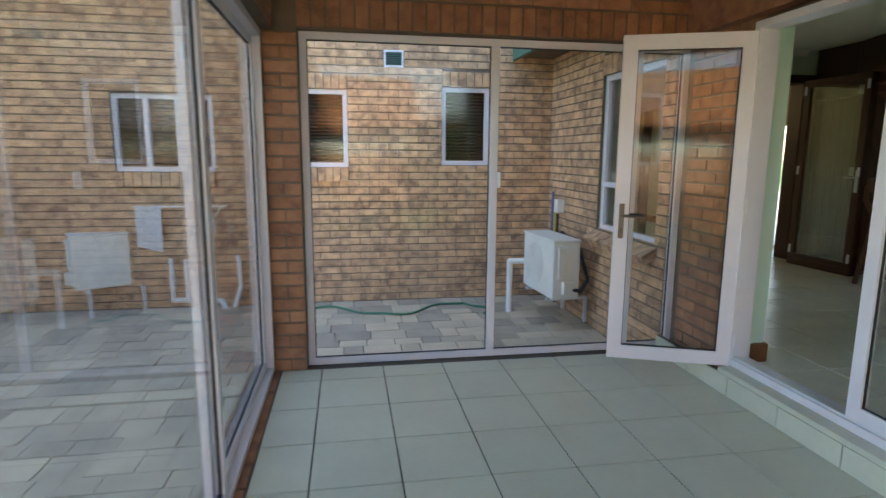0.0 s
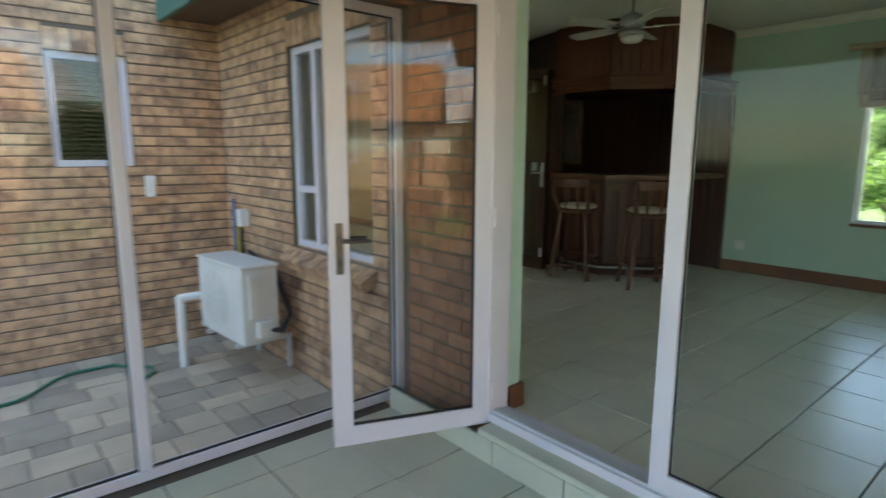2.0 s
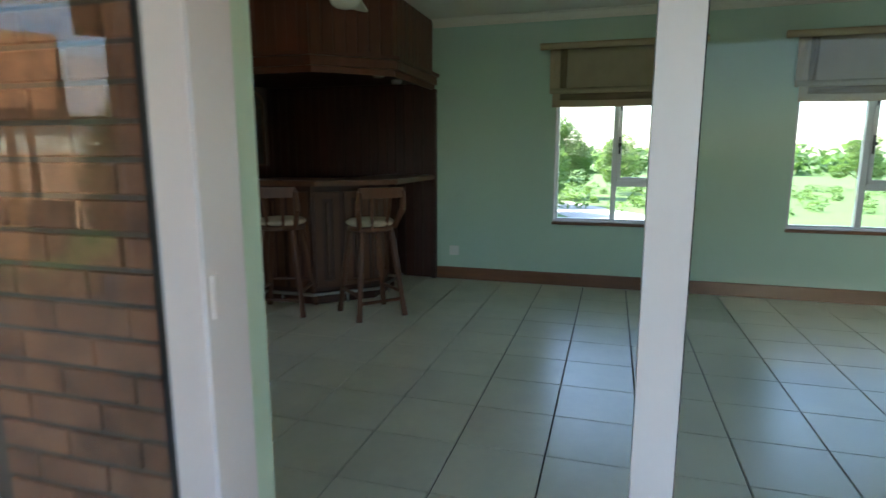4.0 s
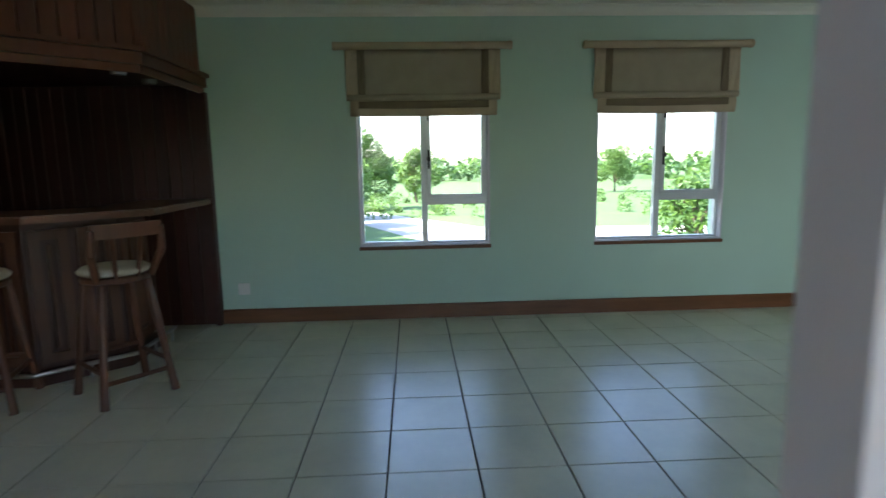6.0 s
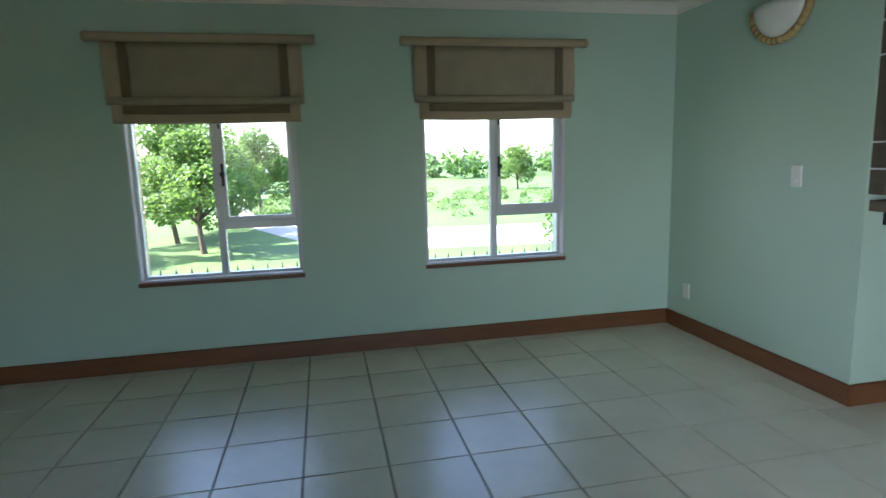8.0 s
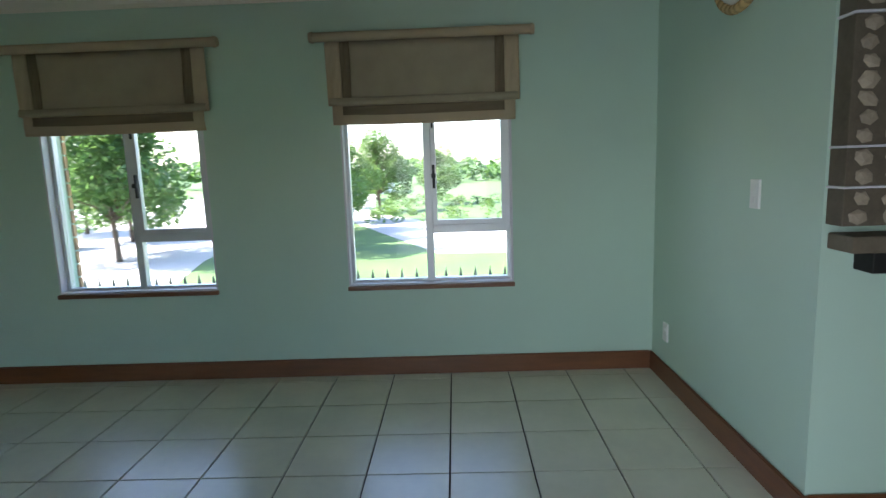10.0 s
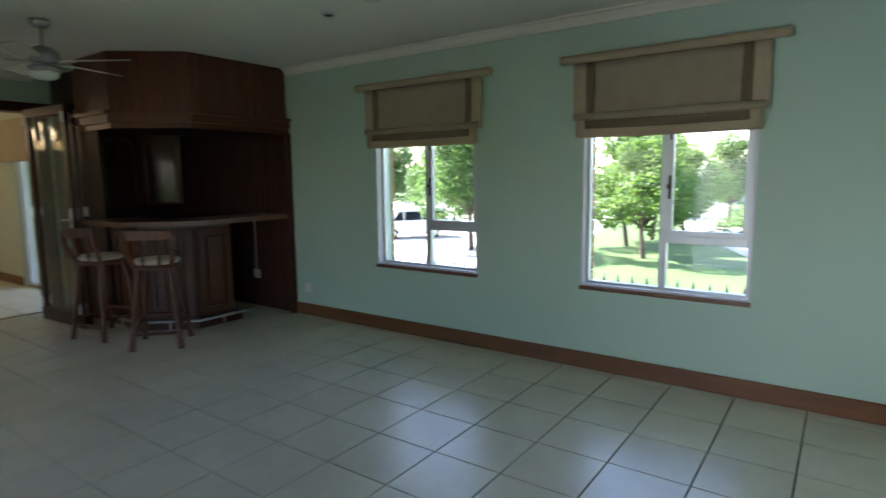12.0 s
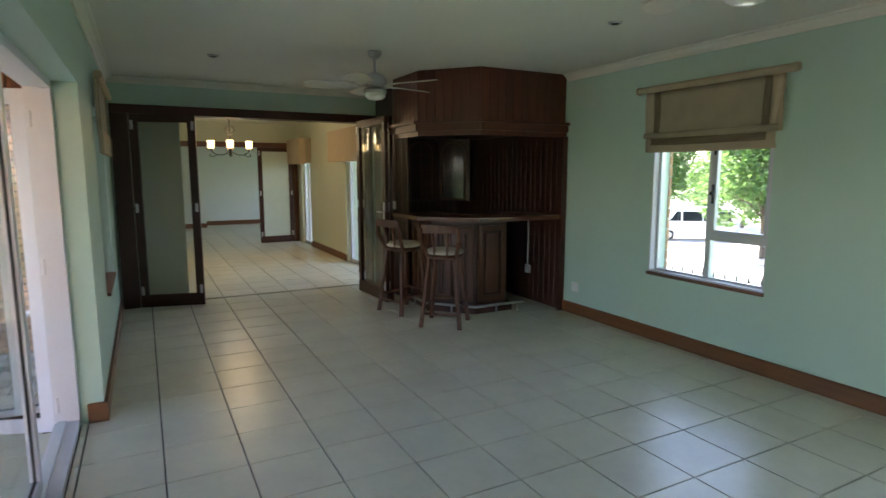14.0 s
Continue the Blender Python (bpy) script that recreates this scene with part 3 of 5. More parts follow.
def lounge_window(name, y0, y1, z0, z1):
    w = thing(name, "grey aluminium window with one opening pane and a latch", "window", (7.44, (y0 + y1) / 2, z0), kind="structure")
    part("window_frame", frame_rect(bmesh.new(), "x", 7.43, 0.05, y0, y1, z0, z1, 0.035), M_ALU, w)
    ym, zt = (y0 + y1) / 2 + 0.0, 1.18
    part("mullion", B(7.425, 7.485, ym - 0.025, ym + 0.025, z0 + 0.035, z1 - 0.035, bevel=0.004), M_ALU, w)
    part("transom", B(7.425, 7.485, y0 + 0.035, ym - 0.025, zt - 0.028, zt + 0.028, bevel=0.004), M_ALU, w)
    sash = part("sash", frame_rect(bmesh.new(), "x", 7.415, 0.04, y0 + 0.036, ym - 0.026, zt + 0.029, z1 - 0.036, 0.032), M_ALU, w)
    latch = B(7.395, 7.414, ym - 0.05, ym - 0.032, 1.46, 1.62, bevel=0.004)
    box(latch, 7.375, 7.40, ym - 0.056, ym - 0.026, 1.53, 1.56)
    part("latch", latch, M_DARK, sash, "black latch handle")
    part("stay", B(7.395, 7.414, ym - 0.046, ym - 0.034, 1.86, 1.97, bevel=0.003), M_DARK, sash)
    for a, b, c, d in ((ym + 0.026, y1 - 0.036, z0 + 0.036, z1 - 0.036), (y0 + 0.036, ym - 0.026, z0 + 0.036, zt - 0.029), (y0 + 0.069, ym - 0.059, zt + 0.062, z1 - 0.069)):
        pane("pane", B(7.452, 7.456, a, b, c, d), M_GLASS, w)
    part("window_sill", B(7.335, 7.43, y0 - 0.005, y1 + 0.005, z0 - 0.022, z0 + 0.006, bevel=0.004), M_SKIRT, w, "dark brown tiled sill edge")
    part("reveal", frame_rect(bmesh.new(), "x", 7.361, 0.068, y0 + 0.0005, y1 - 0.0005, z0 + 0.007, z1, 0.012), M_WHITE, w)
    brick_side = bmesh.new()
    for i in range(14):
        box(brick_side, 7.57, 7.60, y1 - 0.012, y1 - 0.001, z0 + i * 0.098, z0 + i * 0.098 + 0.086)
    part("brick_reveal", brick_side, M_BRICK_J, w)
    return w


lounge_window("window_1", *WA)
lounge_window("window_2", *WB)


def roman_blind(y0, y1, group="roman blinds"):
    """A raised roman blind: padded rod, cloth with contrast border and stacked folds."""
    b = thing("roman_blind", "raised beige roman blind with a brown border band", "blind", (7.33, (y0 + y1) / 2, 1.9), group)
    ym = (y0 + y1) / 2
    rodm = bmesh.new()
    rod(rodm, (7.29, y0 - 0.07, 2.445), (7.29, y1 + 0.07, 2.445), 0.030, 0.030, 14)
    part("rod", rodm, M_BLIND_L, b, smooth=False)
    for yy, s in ((y0 - 0.07, -1), (y1 + 0.07, 1)):
        cap = bmesh.new()
        rod(cap, (7.29, yy, 2.445), (7.29, yy + s * 0.025, 2.445), 0.036, 0.030, 14)
        part("finial", cap, M_BLIND_L, b)

    def cloth(name, a, c, z0, z1, x, mat, sag=0.0):
        bm = bmesh.new()
        nu, nz = 14, 8
        front, back = [], []
        for i in range(nu + 1):
            for j in range(nz + 1):
                u, v = i / nu, j / nz
                wob = 0.004 * math.sin(9 * u + 5 * v + a * 3) + sag * math.sin(math.pi * v)
                front.append(bm.verts.new((x - wob, a + (c - a) * u, z0 + (z1 - z0) * v - 0.006 * math.sin(math.pi * u) * (1 - v))))
        for i in range(nu):
            for j in range(nz):
                k = i * (nz + 1) + j
                bm.faces.new((front[k], front[k + nz + 1], front[k + nz + 2], front[k + 1]))
        bmesh.ops.recalc_face_normals(bm, faces=bm.faces)
        bmesh.ops.solidify(bm, geom=bm.faces[:], thickness=0.006)
        return part(name, bm, mat, b, smooth=True)

    cloth("panel", y0 + 0.012, y1 - 0.012, 2.02, 2.42, 7.318, M_BLIND)
    for a in (y0 + 0.095, y1 - 0.155):
        cloth("border", a, a + 0.06, 2.03, 2.415, 7.306, M_BLIND_D)
    for a, c in ((y0, y0 + 0.093), (y1 - 0.093, y1)):
        cloth("edge_band", a, c, 2.02, 2.418, 7.305, M_BLIND_L)
    cloth("fold", y0 + 0.03, y1 - 0.03, 1.895, 2.05, 7.296, M_BLIND_L, 0.012)
    cloth("fold_border", y0 + 0.10, y1 - 0.10, 1.955, 2.01, 7.276, M_BLIND_D)
    cloth("fold_upper", y0 + 0.012, y1 - 0.012, 2.022, 2.062, 7.284, M_BLIND, 0.010)
    return b


roman_blind(1.72, 2.98)
roman_blind(-0.30, 0.94)

# sliding glazed door to the veranda
sd = thing("door_sliding", "white framed glazed sliding door, one leaf open", "door", (2.7, 1.6, F), kind="structure")
part("door_frame", frame_rect(bmesh.new(), "x", 2.66, 0.142, SLIDE[0] + 0.002, SLIDE[1] - 0.002, F + 0.004, SLIDE[3] - 0.002, 0.045), M_WHITE, sd)
part("track", B(2.68, 2.73, -0.88, 3.075, F + 0.047, F + 0.062), M_ALU, sd)
# the southernmost leaf is unseen, added to let more light into the lounge
for y0, y1 in ((1.06, 2.17), (0.10, 1.12), (-0.88, 0.16)):
    lf = part("fixed_leaf", frame_rect(bmesh.new(), "x", 2.675 if round(y0) % 2 else 2.72, 0.04, y0, y1, F + 0.062, 2.37, 0.075), M_WHITE, sd)
    xx = 2.693 if round(y0) % 2 else 2.738
    pane("pane", B(xx, xx + 0.006, y0 + 0.07, y1 - 0.07, F + 0.13, 2.30), M_GLASS_I, lf)
    part("seal", frame_rect(bmesh.new(), "x", xx - 0.004, 0.014, y0 + 0.073, y1 - 0.073, F + 0.134, 2.298, 0.006), M_RUBBER, lf)

# open hinged leaf, swung out over the veranda
leaf = thing("door_leaf", "open white framed glass door with lever handle", "door")
LW, LH = 0.82, 2.20
part("leaf_frame", frame_rect(bmesh.new(), "y", -0.022, 0.044, 0, LW, 0, LH, 0.095), M_WHITE, leaf)
pane("pane", B(0.09, LW - 0.09, -0.003, 0.003, 0.09, LH - 0.09), M_GLASS_D, leaf)
part("seal", frame_rect(bmesh.new(), "y", -0.012, 0.024, 0.094, LW - 0.094, 0.094, LH - 0.094, 0.006), M_RUBBER, leaf)
for s in (-1, 1):
    plate = part("handle_plate", B(LW - 0.065, LW - 0.03, *sorted((s * 0.022, s * 0.031)), 0.86, 1.10, bevel=0.004), M_HANDLE, leaf)
    hb = bmesh.new()
    rod(hb, (LW - 0.048, s * 0.03, 1.02), (LW - 0.048, s * 0.065, 1.02), 0.011)
    rod(hb, (LW - 0.048, s * 0.06, 1.02), (LW - 0.19, s * 0.06, 1.015), 0.011, 0.009)
    part("lever", hb, M_HANDLE, plate)
    part("keyhole", B(LW - 0.053, LW - 0.043, *sorted((s * 0.031, s * 0.033)), 0.90, 0.93), M_DARK, plate)
for z in (0.18, 1.1, 2.02):
    hg = bmesh.new()
    rod(hg, (-0.012, 0.02, z - 0.05), (-0.012, 0.02, z + 0.05), 0.012)
    part("hinge", hg, M_WHITE, leaf)
leaf.matrix_basis = pose(2.68, 3.105, F - 0.01, 0, 0, 180 - 21.3)

# front glazed screen
fs = thing("window_screen", "white framed full height glazed screen", "window", (1.2, 3.98, 0.0), kind="structure")
part("window_frame", frame_rect(bmesh.new(), "y", 3.95, 0.06, -0.21, 2.75, 0.0, 2.415, 0.05), M_WHITE, fs)
part("mullion", B(1.165, 1.225, 3.945, 4.015, 0.05, 2.365, bevel=0.006), M_WHITE, fs)
part("mullion", B(2.30, 2.36, 3.945, 4.015, 0.05, 2.365, bevel=0.006), M_WHITE, fs)
for a, b in ((-0.16, 1.165), (1.225, 2.30), (2.36, 2.70)):
    pane("pane", B(a, b, 3.978, 3.984, 0.05, 2.365), M_GLASS, fs)
    part("seal", frame_rect(bmesh.new(), "y", 3.970, 0.020, a, b, 0.05, 2.365, 0.006), M_RUBBER, fs)
# side glazed screen
ss = thing("window_side_screen", "white framed sliding glazed side screen", "window", (-0.5, 1.0, 0.0), kind="structure")
part("window_frame", frame_rect(bmesh.new(), "x", -0.55, 0.10, -2.9, 3.855, 0.0, 2.395, 0.05), M_WHITE, ss)
for a, b, x in ((2.13, 3.805, -0.535), (0.3, 2.20, -0.49), (-1.5, 0.36, -0.535), (-2.85, -1.44, -0.49)):
    lf = part("sliding_leaf", frame_rect(bmesh.new(), "x", x, 0.035, a, b, 0.052, 2.343, 0.055), M_WHITE, ss)
    pane("pane", B(x + 0.014, x + 0.020, a + 0.05, b - 0.05, 0.10, 2.29), M_GLASS_D, lf)
    part("seal", frame_rect(bmesh.new(), "x", x + 0.009, 0.016, a + 0.054, b - 0.054, 0.106, 2.288, 0.006), M_RUBBER, lf)


def court_window(name, axis, at, d, u0, u1, z0, z1, bars, blind=True):
    w = thing(name, "white framed casement window in a brick wall", "window", ((u0 + u1) / 2, at, z0) if axis == "y" else (at, (u0 + u1) / 2, z0), kind="structure")
    part("window_frame", frame_rect(bmesh.new(), axis, at, d, u0, u1, z0, z1, 0.055), M_WHITE, w)
    for u in bars:
        part("mullion", slab(axis, at - 0.005, d + 0.01, u - 0.03, u + 0.03, z0 + 0.055, z1 - 0.055), M_WHITE, w)
    edges = [u0 + 0.055, *[q for u in bars for q in (u - 0.03, u + 0.03)], u1 - 0.055]
    for a, b in zip(edges[::2], edges[1::2]):
        pane("pane", slab(axis, at + d / 2, 0.004, a, b, z0 + 0.055, z1 - 0.055), M_GLASS_D, w)
    if blind:
        n = int((z1 - z0 - 0.12) / 0.042)
        for i in range(n):
            z = z0 + 0.07 + i * 0.042
            bm = slab(axis, at + 0.10, 0.034, u0 + 0.06, u1 - 0.06, z, z + 0.004)
            bmesh.ops.rotate(bm, verts=bm.verts, cent=(0, at + 0.117, z), matrix=Matrix.Rotation(radians(28), 3, "X"))
            part("slat", bm, M_WOOD, w)
        # black sheet put in place of the unlit room behind the blind
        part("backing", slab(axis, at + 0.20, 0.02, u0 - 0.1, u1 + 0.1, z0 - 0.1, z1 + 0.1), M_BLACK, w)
    return w


court_window("window_3", "y", 7.03, 0.06, *W1, [])
court_window("window_4", "y", 7.03, 0.06, *W2, [])
court_window("window_5", "y", 7.03, 0.06, *W3, [-2.2, -1.85])
cw = court_window("window_6", "x", 2.80, 0.06, *COURTWIN, [5.15], blind=False)
part("transom", B(2.80, 2.86, 5.18, 5.445, 1.26, 1.31), M_WHITE, cw)
part("inner_sill", B(2.87, 2.975, COURTWIN[0] + 0.002, COURTWIN[1] - 0.002, COURTWIN[2] + 0.001, COURTWIN[2] + 0.028, bevel=0.005), M_SKIRT, cw, "varnished timber inner sill")
wb = thing("roman_blind", "raised beige roman blind over the side window", "blind", (3.02, 4.9, 1.9), "roman blinds")
rm = bmesh.new()
rod(rm, (2.99, 4.15, 2.43), (2.99, 5.65, 2.43), 0.03, 0.03, 14)
part("rod", rm, M_BLIND_L, wb)
part("panel", B(2.955, 2.97, 4.22, 5.58, 2.0, 2.42, bevel=0.004), M_BLIND, wb)
part("fold", B(2.96, 2.995, 4.22, 5.58, 1.86, 2.04, bevel=0.01), M_BLIND_L, wb)
part("border", B(2.971, 2.976, 4.32, 4.38, 2.04, 2.41), M_BLIND_D, wb)
part("border", B(2.971, 2.976, 5.42, 5.48, 2.04, 2.41), M_BLIND_D, wb)

# timber-framed opening to the next room
of = thing("door_frame_timber", "dark stained timber frame of a wide doorway", "door frame", (4.5, 6.5, F), kind="structure")
part("head", B(2.955, 6.05, 6.44, 6.66, 2.36, 2.46, bevel=0.008), M_WOOD, of)
part("jamb", B(2.955, 3.13, 6.44, 6.66, F, 2.36, bevel=0.008), M_WOOD, of)
part("jamb", B(5.86, 5.98, 6.44, 6.66, F, 2.36, bevel=0.008), M_WOOD, of)


def timber_leaf(label, w, h, glass, handle=False):
    d = thing("folding_door", label, "door", group="timber folding doors")
    part("leaf_frame", frame_rect(bmesh.new(), "y", -0.02, 0.04, 0, w, 0, h, 0.085), M_WOOD, d)
    part("bottom_rail", B(0.086, w - 0.086, -0.019, 0.019, 0.086, 0.14), M_WOOD, d)
    pane("pane", B(0.08, w - 0.08, -0.003, 0.003, 0.135, h - 0.08), glass, d)
    for x in (0.012, w - 0.045):
        for z in (0.14, h / 2, h - 0.17):
            part("hinge", B(x, x + 0.03, -0.028, 0.028, z, z + 0.10, bevel=0.003), M_WHITE, d)
    if handle:
        for s in (-1, 1):
            hb = B(w - 0.06, w - 0.02, *sorted((s * 0.02, s * 0.028)), 0.92, 1.16, bevel=0.004)
            rod(hb, (w - 0.04, s * 0.025, 1.08), (w - 0.04, s * 0.06, 1.08), 0.01)
            rod(hb, (w - 0.04, s * 0.055, 1.08), (w - 0.16, s * 0.055, 1.075), 0.01, 0.008)
            part("handle", hb, M_STEEL, d, "brushed steel lever handle")
    return d


timber_leaf("dark timber folding door with a glass panel, part folded", 0.68, 2.18, M_GLASS_I).matrix_basis = pose(3.14, 6.46, F + 0.005, 0, 0, -14)
timber_leaf("dark timber glazed door folded open beside the bar", 0.85, 2.18, M_GLASS_I, True).matrix_basis = pose(5.70, 6.22, F + 0.005, 0, 0, -87)
timber_leaf("dark timber glazed door folded flat behind another", 0.85, 2.18, M_GLASS_I).matrix_basis = pose(5.78, 6.24, F + 0.005, 0, 0, -88)
ff = thing("door_frame_far", "brown timber frame of the far doorway", "door frame", (4.8, 12.0, F), kind="structure")
part("head", B(3.35, 6.31, 11.95, 12.18, 2.24, 2.34, bevel=0.008), M_WOOD_L, ff)
part("jamb", B(3.35, 3.45, 11.95, 12.18, F, 2.24, bevel=0.008), M_WOOD_L, ff)
part("jamb", B(6.20, 6.30, 11.95, 12.18, F, 2.24, bevel=0.008), M_WOOD_L, ff)
d3 = timber_leaf("brown timber door with a pale frosted panel", 0.74, 2.06, M_FROST)
d3.matrix_basis = pose(5.45, 11.93, F + 0.005, 0, 0, 4)
for name, y0, y1 in (("window_7", 6.78, 8.62), ("window_8", 10.95, 11.7)):
    g = thing(name, "white framed glazed garden door", "door", (6.4, (y0 + y1) / 2, F), kind="structure")
    part("window_frame", frame_rect(bmesh.new(), "x", 6.38, 0.06, y0, y1, F, 2.1, 0.05), M_WHITE, g)
    part("mullion", B(6.375, 6.445, (y0 + y1) / 2 - 0.03, (y0 + y1) / 2 + 0.03, F + 0.05, 2.05), M_WHITE, g)
    pane("pane", B(6.40, 6.405, y0 + 0.05, y1 - 0.05, F + 0.05, 2.05), M_GLASS, g)
    p = thing("pelmet_blind", "beige cloth pelmet blind over a garden door", "blind", (6.2, (y0 + y1) / 2, 1.9), "pelmet blinds")
    part("panel", B(6.08, 6.20, y0 - 0.12, y1 + 0.25, 1.88, 2.40, bevel=0.01), M_BLIND_L, p)
    part("return", B(6.20, 6.319, y0 - 0.12, y1 + 0.25, 1.90, 2.39), M_BLIND, p)


# ---- lounge things ----
# corner bar
OUT = [(7.355, 4.15), (6.27, 4.15), (5.83, 4.66), (5.83, 5.32)]


def inset(d):
    return [(7.355, 4.15 + d), (6.27 + 0.45 * d, 4.15 + d), (5.83 + d, 4.66 + 0.45 * d), (5.83 + d, 5.32)]


bar = thing("bar_canopy", "dark reddish timber bar canopy of upright boards", "bar canopy", (6.6, 5.2, 2.1))
ins = inset(0.03)
core = prism(bmesh.new(), ins + [(6.05, 5.9), (6.05, 6.48), (7.355, 6.48)], 2.16, CEIL - 0.002)
part("core", core, M_WOOD, bar)
for (ax, ay), (bx, by) in zip(OUT, OUT[1:]):
    ln = math.hypot(bx - ax, by - ay)
    n = max(2, round(ln / 0.095))
    for i in range(n):
        t = (i + 0.5) / n
        ob = piece("board", (ax + (bx - ax) * t, ay + (by - ay) * t + 0.012, (2.24 + CEIL) / 2), (ln / n - 0.004, 0.022, CEIL - 2.24 - 0.004), M_WOOD_LIT, bar)
        ob.rotation_euler = (0, 0, math.atan2(by - ay, bx - ax))


def moulding(poly, grow, z0, z1, name, mat, parent):
    """A strip that follows an open plan line."""
    bm = bmesh.new()
    for i, ((ax, ay), (bx, by)) in enumerate(zip(poly, poly[1:])):
        d = Vector((bx - ax, by - ay)).normalized()
        nrm = Vector((-d.y, d.x)) * -1
        if nrm.dot(Vector((6.9 - ax, 5.6 - ay))) > 0:
            nrm = -nrm
        e = d * (0.004 if i else 0.0)
        f = d * grow * 0.42
        q = [(ax + e.x, ay + e.y), (bx + f.x * 0, by + f.y * 0), (bx + nrm.x * grow + f.x, by + nrm.y * grow + f.y), (ax + nrm.x * grow - (f.x if i else 0), ay + nrm.y * grow - (f.y if i else 0))]
        prism(bm, q, z0 + 0.0005 * i, z1 + 0.0005 * i)
    return part(name, bm, mat, parent)


moulding(OUT, 0.07, 2.215, 2.245, "moulding", M_WOOD_LIT, bar)
moulding(OUT, 0.045, 2.14, 2.214, "moulding", M_WOOD_LIT, bar)
moulding(OUT, 0.02, 2.09, 2.139, "moulding", M_WOOD_LIT, bar)
for x, y in ((6.15, 4.55), (6.55, 4.4), (7.0, 4.4), (6.05, 5.05)):
    lm = bmesh.new()
    lathe(lm, (x, y, 2.125), [(0.045, 0.0), (0.05, 0.012), (0.05, 0.034)], 16)
    tagged(part("downlight", lm, M_STEEL, smooth=False), "small chrome downlight under the bar canopy", "downlight", "bar downlights")

counter = thing("bar_counter", "dark panelled timber bar counter in a corner", "bar counter", (6.5, 4.8, F))
top = prism(bmesh.new(), [(7.35, 4.12), (6.26, 4.12), (5.79, 4.64), (5.79, 5.35), (6.32, 5.35), (6.32, 4.85), (6.48, 4.66), (7.35, 4.66)], 1.205, 1.25)
bmesh.ops.bevel(top, geom=[e for e in top.edges], offset=0.008, segments=2, affect="EDGES")
part("worktop", top, M_COUNTER, counter, "polished reddish timber worktop")
FR = [(6.80, 4.44), (6.40, 4.44), (6.05, 4.83), (6.05, 5.33)]
body = prism(bmesh.new(), FR + [(6.25, 5.33), (6.25, 4.93), (6.46, 4.66), (6.80, 4.66)], F + 0.09, 1.204)
part("body", body, M_WOOD, counter)
plinth = prism(bmesh.new(), [(6.86, 4.40), (6.37, 4.40), (6.01, 4.81), (6.01, 5.33), (6.25, 5.33), (6.25, 4.93), (6.46, 4.68), (6.86, 4.68)], F, F + 0.088)
part("plinth", plinth, M_WOOD, counter)
for (ax, ay), (bx, by) in zip(FR, FR[1:]):
    ln = math.hypot(bx - ax, by - ay)
    n = 1 if ln < 0.45 else 2
    ang = math.atan2(by - ay, bx - ax)
    for i in range(n):
        t = (i + 0.5) / n
        c = Vector((ax + (bx - ax) * t, ay + (by - ay) * t, 0.72))
        w = ln / n - 0.05
        pn = bmesh.new()
        frame_rect(pn, "y", -0.012, 0.030, -w / 2, w / 2, -0.42, 0.42, 0.06)
        box(pn, -w / 2 + 0.095, w / 2 - 0.095, -0.006, 0.020, -0.33, 0.33, bevel=0.008)
        bmesh.ops.transform(pn, verts=pn.verts, matrix=Matrix.Translation(c) @ Matrix.Rotation(ang, 4, "Z"))
        part("panel", pn, M_WOOD_L, counter, "raised timber panel")
rail = thing("foot_rail", "chrome foot rail in front of the bar", "foot rail", (6.3, 4.4, F))
pts = [(6.98, 4.36, F + 0.09), (6.36, 4.36, F + 0.09), (5.97, 4.80, F + 0.09), (5.97, 5.30, F + 0.09)]
part("rail", pipe(bmesh.new(), pts, 0.014, 10), M_STEEL, rail)
for x, y in ((6.90, 4.36), (6.62, 4.36), (6.17, 4.57), (5.97, 5.1)):
    fb = bmesh.new()
    rod(fb, (x, y, F), (x, y, F + 0.09), 0.010)
    part("post", fb, M_STEEL, rail)

back = thing("bar_panelling", "dark timber wall panelling behind the bar", "panelling", (7.3, 5.3, F))
# boards darker than the canopy's, the bar's shade being part of their colour
for i in range(24):
    y = 4.16 + i * 0.0975
    piece("board", (7.345, y + 0.048, (F + 2.16) / 2), (0.02, 0.094, 2.16 - F - 0.004), M_WOOD, back)
for i in range(13):
    x = 6.07 + i * 0.0985
    piece("board", (x + 0.049, 6.485, (F + 2.16) / 2), (0.0945, 0.02, 2.16 - F - 0.004), M_WOOD, back)
part("end_post", B(7.29, 7.359, 4.105, 4.155, F, 2.10, bevel=0.006), M_WOOD, back)
side = thing("bar_side_panel", "timber end panel between doorway and bar", "panelling", (6.0, 5.9, F))
for i in range(10):
    y = 5.36 + i * 0.108
    piece("board", (6.02, y + 0.054, (F + 2.14) / 2), (0.03, 0.104, 2.14 - F - 0.004), M_WOOD, side)
for z in (1.31, 2.22):
    sw = thing("light_switch", "white plastic wall switch on dark timber", "switch", (5.98, 5.76, z - 0.06), "switches")
    part("plate", B(5.99, 6.004, 5.71, 5.79, z - 0.05, z + 0.05, bevel=0.003), M_PLASTIC, sw)
    part("rocker", B(5.984, 5.99, 5.735, 5.765, z - 0.02, z + 0.02, bevel=0.002), M_PLASTIC, sw)


